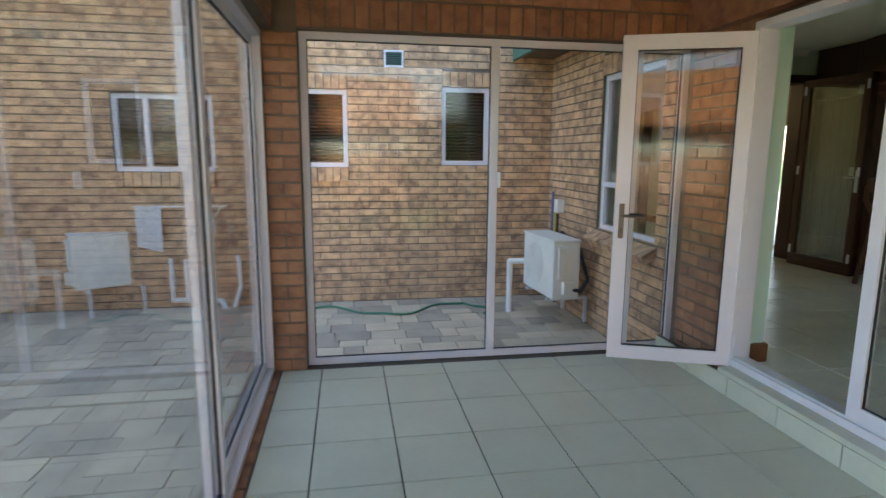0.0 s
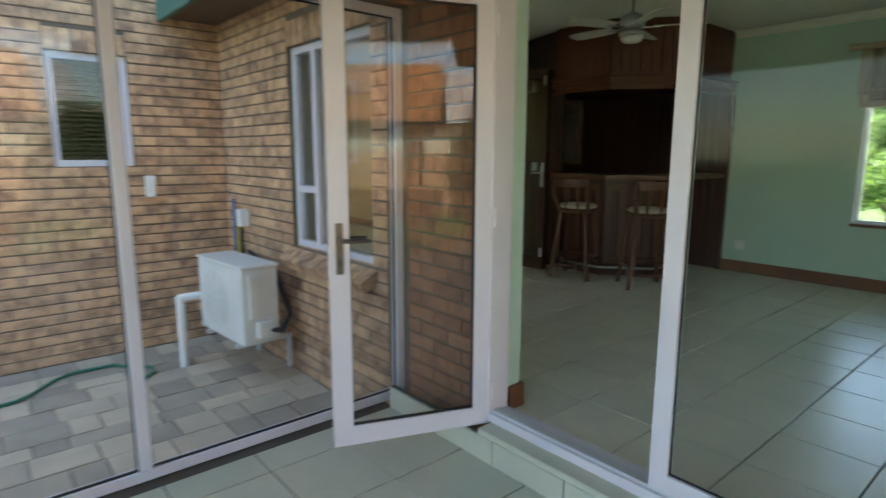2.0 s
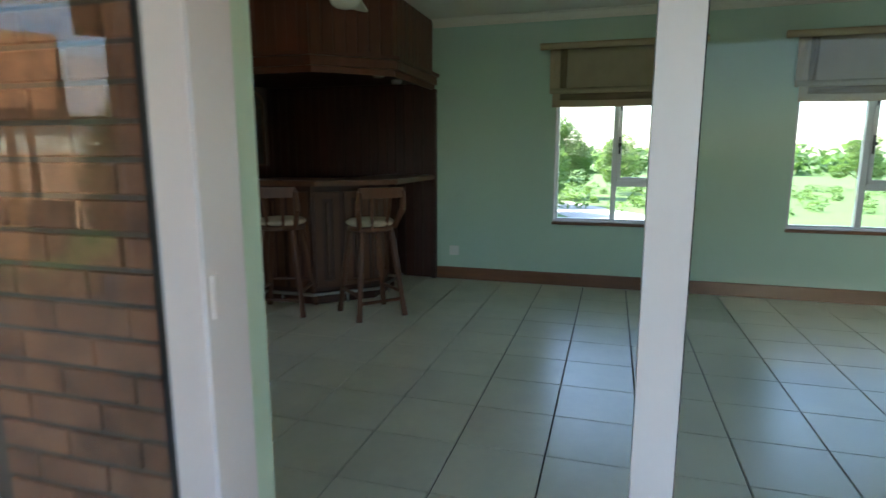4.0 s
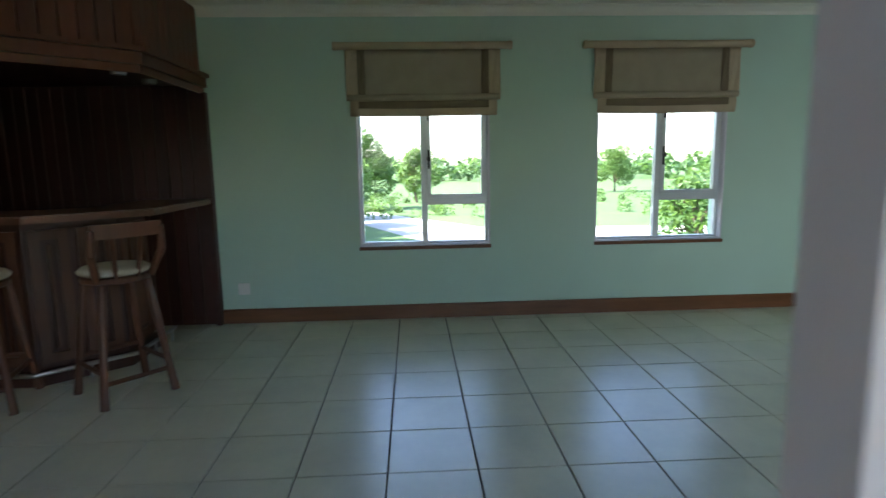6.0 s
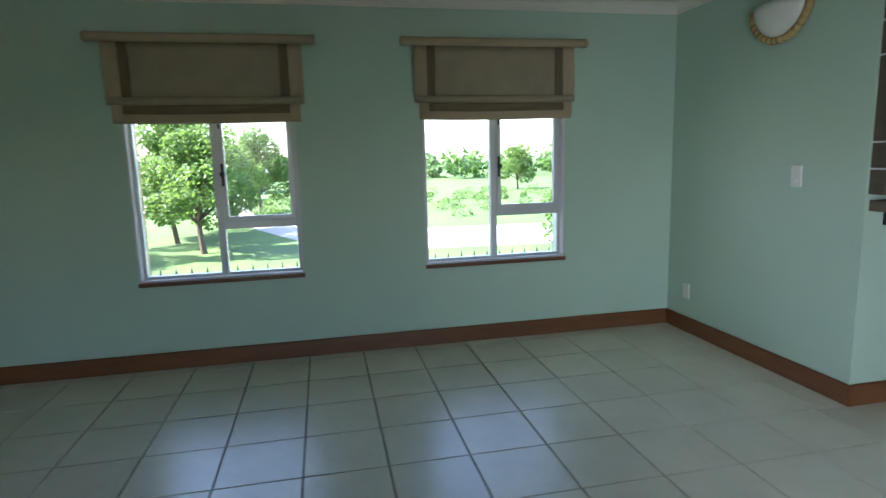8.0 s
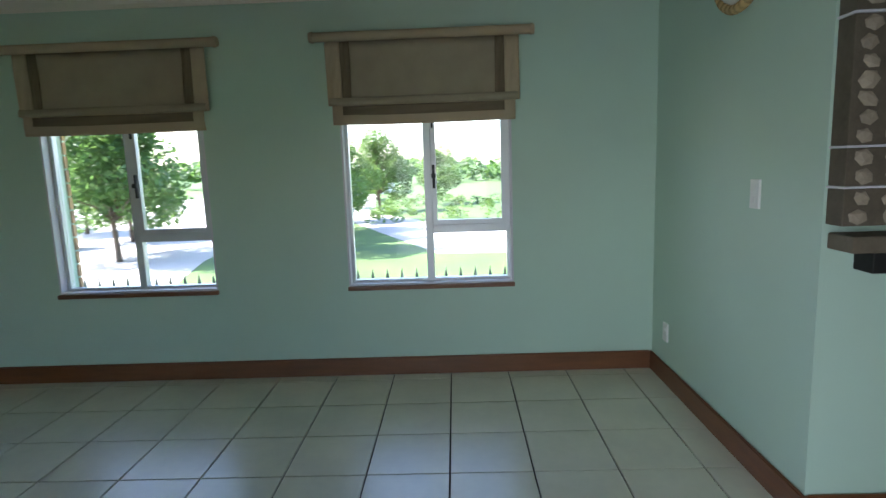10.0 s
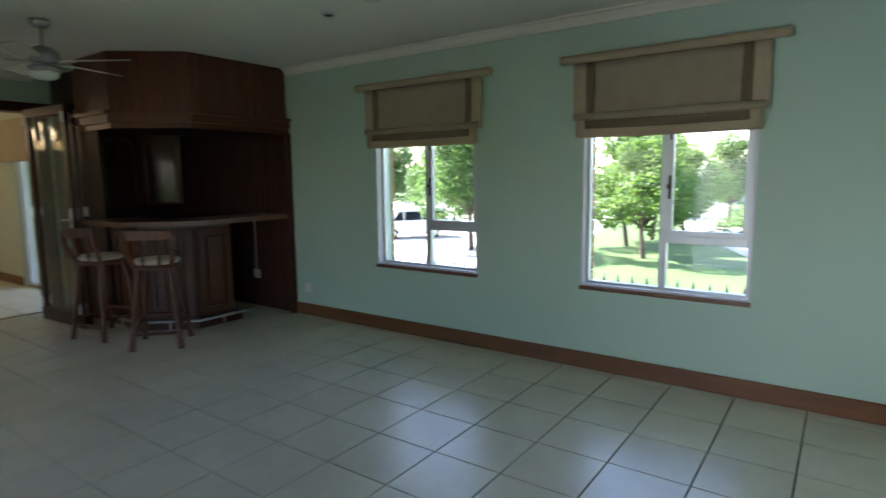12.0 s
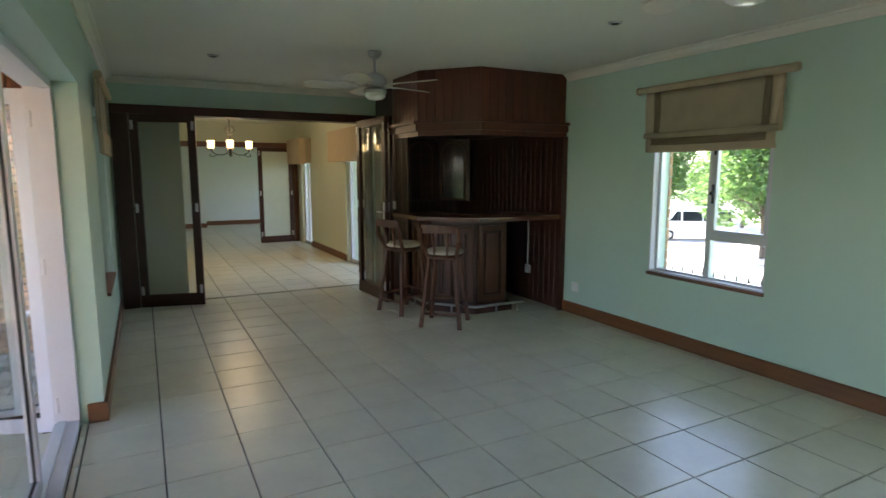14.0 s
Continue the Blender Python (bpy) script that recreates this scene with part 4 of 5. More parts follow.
def arch_cabinet(x0, y0, ang, label):
    """A wall cabinet with an arched, leaded glass door."""
    c = thing("wall_cabinet", label, "cabinet", group="bar wall cabinets")
    part("body", B(-0.22, 0.22, 0.03, 0.28, 0, 0.86, bevel=0.005), M_WOOD, c)
    fr = bmesh.new()
    pts = [(-0.17, 0.02)] + [(-0.17, 0.62)] + [(-0.17 * math.cos(a), 0.66 + 0.14 * math.sin(a)) for a in [math.pi * k / 10 for k in range(11)]] + [(0.17, 0.62), (0.17, 0.02), (-0.17, 0.02)]
    pipe(fr, [(px, 0.012, pz) for px, pz in pts], 0.016, 6)
    dr = part("door", fr, M_WOOD_L, c, "arched timber door frame")
    gb_ = bmesh.new()
    for z in (0.22, 0.42, 0.62):
        box(gb_, -0.165, 0.165, 0.006, 0.016, z, z + 0.012)
    box(gb_, -0.006, 0.006, 0.005, 0.015, 0.02, 0.79)
    part("glazing_bar", gb_, M_WOOD_L, dr)
    pane("pane", B(-0.165, 0.165, 0.018, 0.022, 0.02, 0.72), M_GLASS_I, dr)
    c.matrix_basis = pose(x0, y0, 1.32, 0, 0, ang)
    return c


arch_cabinet(6.58, 6.17, 0, "dark timber wall cabinet with arched glass door")
arch_cabinet(7.03, 6.10, -40, "dark timber corner cabinet with arched glass door")
lw = thing("low_cabinet", "dark timber cabinet under the bar back shelf", "cabinet", (6.9, 6.2, F))
part("body", B(6.20, 7.30, 6.02, 6.46, F, 1.02, bevel=0.005), M_WOOD, lw)
part("shelf_top", B(6.18, 7.32, 5.99, 6.465, 1.021, 1.05, bevel=0.005), M_COUNTER, lw)
for x in (6.22, 6.58, 6.94):
    dd = part("door", B(x, x + 0.34, 6.0, 6.019, F + 0.08, 0.99, bevel=0.004), M_WOOD, lw)
    kb = bmesh.new()
    bmesh.ops.create_icosphere(kb, subdivisions=2, radius=0.014, matrix=Matrix.Translation((x + 0.29, 5.99, 0.75)))
    part("knob", kb, M_STEEL, dd)
sock = thing("wall_socket", "white plug socket with hanging white cable under the bar", "socket", (7.32, 4.75, 0.5))
part("plate", B(7.318, 7.334, 4.70, 4.80, 0.50, 0.60, bevel=0.003), M_PLASTIC, sock)
part("cable", pipe(bmesh.new(), [(7.32, 4.75, 0.60), (7.325, 4.75, 1.0), (7.325, 4.76, 1.2)], 0.006, 6), M_PLASTIC, sock)


# bar stools
def bar_stool():
    s = thing("bar_stool", "rustic dark timber bar stool with cream cushion", "bar stool", group="stools at the bar")
    H = 0.74
    seat = bmesh.new()
    lathe(seat, (0, 0, H - 0.05), [(0.17, 0.0), (0.185, 0.01), (0.185, 0.03), (0.175, 0.04)], 20)
    part("seat", seat, M_WOOD_L, s)
    cu = bmesh.new()
    lathe(cu, (0, 0, H - 0.009), [(0.16, 0.0), (0.19, 0.012), (0.195, 0.03), (0.17, 0.048), (0.09, 0.056), (0.02, 0.057)], 20)
    part("cushion", cu, M_CUSHION, s, "cream cloth cushion", smooth=True)
    ends = []
    for sx in (-1, 1):
        for sy in (-1, 1):
            lg = bmesh.new()
            a, b = Vector((sx * 0.20, sy * 0.20, 0)), Vector((sx * 0.125, sy * 0.125, H - 0.045))
            m1, m2 = a.lerp(b, 0.30), a.lerp(b, 0.62)
            rod(lg, a, m1, 0.025, 0.021, 10)
            rod(lg, m1, m2, 0.021, 0.025, 10)
            rod(lg, m2, b, 0.025, 0.020, 10)
            part("leg", lg, M_WOOD_L, s)
            ends.append((a, b))
    for i, j, t in ((0, 1, 0.28), (2, 3, 0.28), (0, 2, 0.20), (1, 3, 0.34)):
        st = bmesh.new()
        rod(st, ends[i][0].lerp(ends[i][1], t), ends[j][0].lerp(ends[j][1], t), 0.014, 0.014, 8)
        part("stretcher", st, M_WOOD_L, s)
    for sx in (-1, 1):
        pb = bmesh.new()
        rod(pb, (sx * 0.15, -0.13, H - 0.02), (sx * 0.19, -0.205, H + 0.13), 0.020, 0.024, 10)
        rod(pb, (sx * 0.19, -0.205, H + 0.13), (sx * 0.185, -0.225, H + 0.27), 0.024, 0.017, 10)
        part("back_post", pb, M_WOOD_L, s)
    for sx in (-0.06, 0.06):
        sp = bmesh.new()
        rod(sp, (sx, -0.165, H - 0.02), (sx * 1.3, -0.215, H + 0.24), 0.013, 0.016, 8)
        part("spindle", sp, M_WOOD_L, s)
    tr = bmesh.new()
    for i in range(6):
        u0, u1 = -0.185 + i * 0.37 / 6, -0.185 + (i + 1) * 0.37 / 6
        y0, y1 = -0.225 - 0.03 * math.cos(u0 * 8.0), -0.225 - 0.03 * math.cos(u1 * 8.0)
        vs = [tr.verts.new(p) for p in ((u0, y0, H + 0.22), (u1, y1, H + 0.22), (u1, y1, H + 0.30), (u0, y0, H + 0.30), (u0, y0 + 0.022, H + 0.22), (u1, y1 + 0.022, H + 0.22), (u1, y1 + 0.022, H + 0.30), (u0, y0 + 0.022, H + 0.30))]
        for q in ((0, 1, 2, 3), (5, 4, 7, 6), (4, 5, 1, 0), (3, 2, 6, 7)):
            tr.faces.new([vs[k] for k in q])
        if i == 0:
            tr.faces.new([vs[k] for k in (0, 3, 7, 4)])
        if i == 5:
            tr.faces.new([vs[k] for k in (1, 5, 6, 2)])
    bmesh.ops.remove_doubles(tr, verts=tr.verts, dist=0.0005)
    part("top_rail", tr, M_WOOD_L, s)
    return s


st1 = bar_stool()
st1.matrix_basis = pose(5.76, 4.94, F, 0, 0, -75)
st2 = copy_thing(st1, pose(5.90, 4.22, F, 0, 0, -42))
st2["label"] = "rustic dark timber bar stool turned to the bar corner"

# ceiling fan
fan = thing("ceiling_fan", "brushed steel ceiling fan with pale blades and lamp", "ceiling fan", (5.09, 4.0, 2.4))
fx, fy = 5.09, 4.0
part("canopy", lathe(bmesh.new(), (fx, fy, CEIL - 0.062), [(0.02, 0.0), (0.045, 0.01), (0.06, 0.035), (0.062, 0.061)]), M_STEEL, fan, smooth=True)
fb = bmesh.new()
rod(fb, (fx, fy, 2.58), (fx, fy, 2.70), 0.012)
part("downrod", fb, M_STEEL, fan)
part("motor", lathe(bmesh.new(), (fx, fy, 2.45), [(0.06, 0.0), (0.085, 0.012), (0.10, 0.04), (0.10, 0.075), (0.075, 0.11), (0.035, 0.13)]), M_STEEL, fan, smooth=True)
part("lamp_collar", lathe(bmesh.new(), (fx, fy, 2.405), [(0.095, 0.0), (0.10, 0.008), (0.10, 0.03), (0.055, 0.044)]), M_STEEL, fan, smooth=True)
part("lamp_bowl", lathe(bmesh.new(), (fx, fy, 2.345), [(0.02, 0.0), (0.06, 0.006), (0.085, 0.025), (0.095, 0.059)]), M_OPAL, fan, "opal glass bowl", smooth=True)
for k in range(5):
    ang = radians(16 + 72 * k)
    bl = bmesh.new()
    outline = [(0.17, -0.05), (0.30, -0.062), (0.55, -0.068), (0.60, -0.05), (0.61, 0.0), (0.60, 0.05), (0.55, 0.068), (0.30, 0.062), (0.17, 0.05)]
    prism(bl, outline, -0.004, 0.004)
    m = Matrix.Translation((fx, fy, 2.475)) @ Matrix.Rotation(ang, 4, "Z") @ Matrix.Rotation(radians(12), 4, "X")
    bmesh.ops.transform(bl, verts=bl.verts, matrix=m)
    blade = part("blade", bl, M_BLADE, fan)
    ar = B(0.09, 0.22, -0.016, 0.016, -0.012, -0.005)
    bmesh.ops.transform(ar, verts=ar.verts, matrix=m)
    part("blade_arm", ar, M_STEEL, blade)

fan2 = copy_thing(fan, pose(5.27, 0.63, 2.4, 0, 0, -10))
fan2["label"] = "brushed steel ceiling fan over the window end"

for x, y in ((6.22, 2.29), (3.86, 4.82), (6.28, -0.4)):
    d = thing("ceiling_downlight", "small round recessed ceiling downlight", "downlight", (x, y, CEIL - 0.02), "ceiling downlights")
    part("ring", lathe(bmesh.new(), (x, y, CEIL - 0.014), [(0.034, 0.0), (0.045, 0.002), (0.05, 0.013)], 20), M_STEEL, d)
    part("lamp", lathe(bmesh.new(), (x, y, CEIL - 0.018), [(0.028, 0.0), (0.03, 0.004)], 16), M_DARK, d)

# wall light, switch plates, sockets
wl = thing("wall_light", "half bowl wall light with amber glass rim", "wall light", (6.27, SOUTH + 0.08, 2.26))
bowl, rim = bmesh.new(), bmesh.new()
rings = []
for v in range(1, 9):
    sv, cv_ = math.sin(v * math.pi / 16), math.cos(v * math.pi / 16)
    rings.append([bowl.verts.new((6.27 + 0.21 * sv * math.cos(q), SOUTH + 0.004 + 0.12 * sv * math.sin(q), 2.49 - 0.20 * cv_)) for q in [math.pi * k / 16 for k in range(17)]])
for p, q in zip(rings, rings[1:]):
    for i in range(16):
        bowl.faces.new((p[i], p[i + 1], q[i + 1], q[i]))
bmesh.ops.recalc_face_normals(bowl, faces=bowl.faces)
bmesh.ops.solidify(bowl, geom=bowl.faces[:], thickness=0.005)
pipe(rim, [(6.27 + 0.225 * math.sin(q), SOUTH + 0.026, 2.49 - 0.215 * math.cos(q)) for q in [math.pi * (k / 16 - 0.5) for k in range(17)]], 0.024, 8)
M_AMBER = material("amber_glass", (0.62, 0.42, 0.18), 0.2, var=0.3, scale=8)
part("bowl", bowl, M_OPAL, wl, smooth=True)
part("rim", rim, M_AMBER, wl, "amber glass rim", smooth=True)


def plate(name, x, y, z, w, h, axis, label, two=True):
    p = thing(name, label, "socket" if "socket" in name else "switch", (x, y, z - h / 2), "wall plates")
    if axis == "y":
        part("plate", B(x - w / 2, x + w / 2, y + 0.0005, y + 0.012, z - h / 2, z + h / 2, bevel=0.003), M_PLASTIC, p)
        for dz in (-h / 5, h / 5):
            part("rocker", B(x - w / 6, x + w / 6, y + 0.012, y + 0.016, z + dz - h / 10, z + dz + h / 10), M_DARK if not two else M_PLASTIC, p)
    else:
        part("plate", B(x - 0.012, x - 0.0005, y - w / 2, y + w / 2, z - h / 2, z + h / 2, bevel=0.003), M_PLASTIC, p)
        for dy in (-w / 5, w / 5):
            part("rocker", B(x - 0.016, x - 0.012, y + dy - w / 10, y + dy + w / 10, z - h / 6, z + h / 6), M_PLASTIC, p)
    return p


plate("light_switch", 6.08, SOUTH, 1.445, 0.075, 0.13, "y", "white two-gang light switch on the green wall")
plate("wall_socket", 7.10, SOUTH, 0.50, 0.075, 0.12, "y", "white wall socket above the skirting")
plate("wall_socket", EAST, 3.92, 0.47, 0.10, 0.10, "x", "white wall socket beside the bar")

# stone framed fireplace on the chimney wall
fp = thing("fireplace", "stone framed black fireplace with a pale mantel", "fireplace", (5.55, -1.9, 1.3))
part("recess", B(5.585, 5.6195, -2.75, -1.50, 1.36, 2.34), M_BLACK, fp)
part("mantel", B(5.48, 5.6195, -3.0, -1.22, 1.27, 1.33, bevel=0.008), M_STONE_D, fp, "pale stone mantel shelf")
part("under_shelf", B(5.52, 5.6195, -2.9, -1.32, 1.19, 1.268, bevel=0.006), M_BLACK, fp)
rs = random.Random(8)


def pebble_panel(y0, y1, z0, z1):
    pp = part("stone_panel", B(5.53, 5.6195, y0, y1, z0, z1, bevel=0.004), M_STONE_D, fp, "pebble mosaic panel")
    cells = [(a, b) for a in range(2) for b in range(max(1, round((z1 - z0) / 0.065)))]
    for a, b in cells:
        sb = bmesh.new()
        c = (5.526, y0 + (y1 - y0) * (a + 0.5) / 2 + rs.uniform(-0.01, 0.01), z0 + (z1 - z0) * (b + 0.5) / max(1, round((z1 - z0) / 0.065)))
        bmesh.ops.create_icosphere(sb, subdivisions=1, radius=1.0, matrix=Matrix.Translation(c) @ Matrix.Rotation(rs.uniform(-0.7, 0.7), 4, "X") @ Matrix.Diagonal((0.010, rs.uniform(0.03, 0.044), rs.uniform(0.024, 0.034), 1)))
        part("pebble", sb, M_STONE, pp)


for z0, z1 in ((1.36, 1.49), (1.50, 1.63), (1.64, 2.07), (2.08, 2.24), (2.25, 2.40)):
    pebble_panel(-1.42, -1.21, z0, z1)
    part("grout_strip", B(5.525, 5.6195, -1.43, -1.205, z1 + 0.001, z1 + 0.009), M_WHITE, fp)
for i in range(6):
    pebble_panel(-1.70 - i * 0.21, -1.50 - i * 0.21, 2.36, 2.52)

# chandelier in the next room
ch = thing("chandelier", "black wrought iron chandelier with lit candle shades", "chandelier", (4.52, 9.0, 2.0))
cb = bmesh.new()
rod(cb, (4.52, 9.0, 2.0), (4.52, 9.0, CEIL - 0.03), 0.008)
lathe(cb, (4.52, 9.0, 2.0), [(0.01, -0.04), (0.03, 0.0), (0.02, 0.05), (0.028, 0.12), (0.012, 0.2)], 12)
lathe(cb, (4.52, 9.0, CEIL - 0.03), [(0.03, 0), (0.05, 0.01), (0.05, 0.029)], 16)
for k in range(4):
    a = radians(45 + 90 * k)
    pipe(cb, [(4.52 + 0.09 * math.sin(q * 0.9) * math.cos(a), 9.0 + 0.09 * math.sin(q * 0.9) * math.sin(a), 2.30 + 0.05 * q) for q in (0, 0.7, 1.5, 2.3, 3.0)], 0.006, 6)
part("stem", cb, M_IRON, ch)
for k in range(4):
    a = radians(-7.5 + 90 * k)
    ca, sa = math.cos(a), math.sin(a)
    pa = bmesh.new()
    pipe(pa, [(4.52 + r * ca, 9.0 + r * sa, z) for r, z in ((0.02, 2.04), (0.10, 1.99), (0.20, 1.99), (0.27, 2.03), (0.29, 2.07))], 0.008, 6)
    pipe(pa, [(4.52 + r * ca, 9.0 + r * sa, z) for r, z in ((0.20, 1.99), (0.26, 1.96), (0.31, 1.97), (0.30, 2.0))], 0.006, 6)
    lathe(pa, (4.52 + 0.29 * ca, 9.0 + 0.29 * sa, 2.065), [(0.02, 0), (0.055, 0.008), (0.055, 0.018)], 14)
    arm = part("arm", pa, M_IRON, ch)
    part("shade", lathe(bmesh.new(), (4.52 + 0.29 * ca, 9.0 + 0.29 * sa, 2.085), [(0.045, 0), (0.052, 0.05), (0.055, 0.13)], 16), M_LAMP, arm, "glowing amber candle shade", smooth=True)
lamp = new("chandelier_light", bpy.data.lights.new("chandelier_light", "POINT"))
lamp.data.energy, lamp.data.color, lamp.data.shadow_soft_size = 3, (1.0, 0.75, 0.42), 0.2
lamp.location = (4.52, 9.0, 2.30)

# ---- courtyard things ----
def aircon(label):
    """An outdoor unit: casing, lid, fan grille, service cover, brackets."""
    a = thing("air_conditioner", label, "air conditioner", group="outdoor units")
    L, D, H = 0.84, 0.31, 0.64
    part("casing", B(-D, 0, 0, L, 0, H - 0.02, bevel=0.018), M_AC, a)
    part("lid", B(-D - 0.008, 0.008, -0.008, L + 0.008, H - 0.019, H + 0.006, bevel=0.01), M_AC, a)
    gr = bmesh.new()
    for i in range(5):
        r = 0.05 + i * 0.045
        ring = [(-D - 0.012, 0.48 + r * math.cos(2 * math.pi * k / 20), H / 2 + r * math.sin(2 * math.pi * k / 20)) for k in range(21)]
        pipe(gr, ring, 0.004, 4)
    for k in range(8):
        rod(gr, (-D - 0.012, 0.48, H / 2), (-D - 0.012, 0.48 + 0.24 * math.cos(k * math.pi / 4), H / 2 + 0.24 * math.sin(k * math.pi / 4)), 0.004, 0.004, 4)
    part("fan_grille", gr, M_AC, a)
    part("service_cover", B(-D + 0.05, -D + 0.13, -0.03, -0.001, H - 0.42, H - 0.06, bevel=0.01), M_AC, a)
    part("grip", B(-D + 0.04, -D + 0.15, -0.04, -0.002, H - 0.11, H - 0.07, bevel=0.008), M_AC, a)
    part("valve_cover", B(-D + 0.10, -D + 0.24, -0.07, -0.001, 0.06, 0.20, bevel=0.012), M_AC, a)
    for y in (0.12, 0.68):
        br = B(-D - 0.02, 0.16, y - 0.02, y + 0.02, -0.035, -0.003)
        box(br, 0.13, 0.16, y - 0.02, y + 0.02, -0.30, -0.036)
        part("bracket", br, M_ALU, a)
    return a


ac = aircon("ivory outdoor air conditioning unit on wall brackets")
ac.matrix_basis = pose(2.55, 5.40, 0.05, 0, 0, 4)
# solid copy added where the side glass mirrors the first unit
ac2 = copy_thing(ac, pose(-3.0, 6.70, 0.0, 0, 0, -60))
ac2["label"] = "ivory outdoor air conditioning unit, a copy standing in for its reflection"
lag = bmesh.new()
pipe(lag, [(-0.11, -0.05, 0.12), (-0.02, -0.08, 0.10), (0.10, 0.0, 0.2), (0.14, 0.3, 0.5), (0.15, 0.8, 0.62)], 0.022, 8)
part("insulated_pipe", lag, M_DARK, ac)
dp = thing("drain_pipe", "white plastic drain pipe against the brick wall", "drain pipe", (2.0, 6.5, GROUND))
part("pipe", pipe(bmesh.new(), [(2.25, 6.25, 0.32), (2.02, 6.25, 0.32), (2.02, 6.25, GROUND - 0.02)], 0.035, 12), M_PLASTIC, dp)
cb_ = thing("conduit_bundle", "blue and yellow conduits with a white box in the corner", "conduits", (2.7, 6.6, 0))
for dx, mm, z1 in ((0.0, M_CABLE_B, 1.12), (0.05, M_CABLE_Y, 1.02), (0.09, M_DARK, 0.85)):
    part("conduit", pipe(bmesh.new(), [(2.72, 6.75 - dx * 2, GROUND), (2.72, 6.75 - dx * 2, 0.5), (2.73, 6.77 - dx * 2, z1)], 0.016, 8), mm, cb_)
part("junction_box", B(2.66, 2.75, 6.42, 6.54, 0.88, 1.04, bevel=0.006), M_PLASTIC, cb_, "white plastic junction box")
vent = thing("wall_vent", "small white louvred vent in the brick wall", "vent", (0.70, 6.98, 2.63))
part("frame", frame_rect(bmesh.new(), "y", 6.965, 0.04, 0.575, 0.815, 2.635, 2.835, 0.022), M_WHITE, vent)
part("backing", B(0.598, 0.792, 6.995, 7.02, 2.658, 2.812), M_DARK, vent)
for i in range(7):
    sl = B(0.60, 0.79, 6.975, 6.995, 2.662 + i * 0.022, 2.668 + i * 0.022)
    part("slat", sl, M_FASCIA, vent)
hose = thing("garden_hose", "green garden hose trailing across the pavers", "hose", (0.4, 6.3, GROUND))
hp = [(-0.9 + i * 0.09, 6.45 + 0.22 * math.sin(i * 0.33 - 0.8) + 0.05 * math.sin(i * 0.9), GROUND + 0.018) for i in range(28)]
hp += [(1.62 + 0.16 * math.sin(k * 0.7), 6.45 - 0.16 + 0.18 * math.cos(k * 0.7), GROUND + 0.019) for k in range(5)]
part("tube", pipe(bmesh.new(), hp, 0.014, 6), M_HOSE, hose)
tr_ = thing("towel_rail", "white wall rail with a pale towel", "towel rail", (-1.8, 6.95, 0.9))
part("rail", pipe(bmesh.new(), [(-2.38, 6.995, 0.95), (-2.38, 6.92, 0.95), (-1.36, 6.92, 0.95), (-1.36, 6.995, 0.95)], 0.010, 8), M_PLASTIC, tr_)
tw = thing("towel", "pale grey towel folded over a rail", "towel", (-2.22, 6.92, 0.5))
tb = bmesh.new()
for i in range(8):
    u0, u1 = -2.36 + i * 0.035, -2.36 + (i + 1) * 0.035
    k0 = 0.012 * math.sin(i * 1.3)
    box(tb, u0, u1, 6.885 + k0, 6.905 + k0, 0.48 - 0.01 * i, 0.965)
part("cloth", tb, M_CLOTH, tw)
wp = thing("waste_pipe", "white plastic waste pipes along the wall foot", "pipes", (-1.7, 6.9, GROUND))
part("pipe", pipe(bmesh.new(), [(-2.02, 6.95, 0.32), (-2.02, 6.95, -0.20), (-1.45, 6.93, -0.22), (-1.38, 6.8, GROUND)], 0.03, 10), M_PLASTIC, wp)
part("pipe", pipe(bmesh.new(), [(-1.24, 6.95, 0.34), (-1.22, 6.95, -0.05), (-1.30, 6.90, GROUND)], 0.028, 10), M_PLASTIC, wp)
part("pipe", pipe(bmesh.new(), [(-1.85, 6.95, 0.30), (-1.85, 6.95, -0.2)], 0.028, 10), M_PLASTIC, wp)
tap = thing("garden_tap", "small white tap and hose on the wall", "tap", (-1.3, 6.95, 0.6))
part("tap_body", pipe(bmesh.new(), [(-1.30, 6.99, 0.70), (-1.30, 6.90, 0.70), (-1.30, 6.90, 0.62)], 0.014, 8), M_STEEL, tap)
part("hose_tail", pipe(bmesh.new(), [(-1.42, 6.95, 0.93), (-1.50, 6.93, 0.80), (-1.48, 6.93, 0.62)], 0.008, 6), M_PLASTIC, tap)
lt = thing("bulkhead_light", "white outdoor wall light box on bricks", "wall light", (2.05, 6.95, 1.1))
part("body", B(1.99, 2.07, 6.93, 6.999, 1.16, 1.36, bevel=0.012), M_PLASTIC, lt)

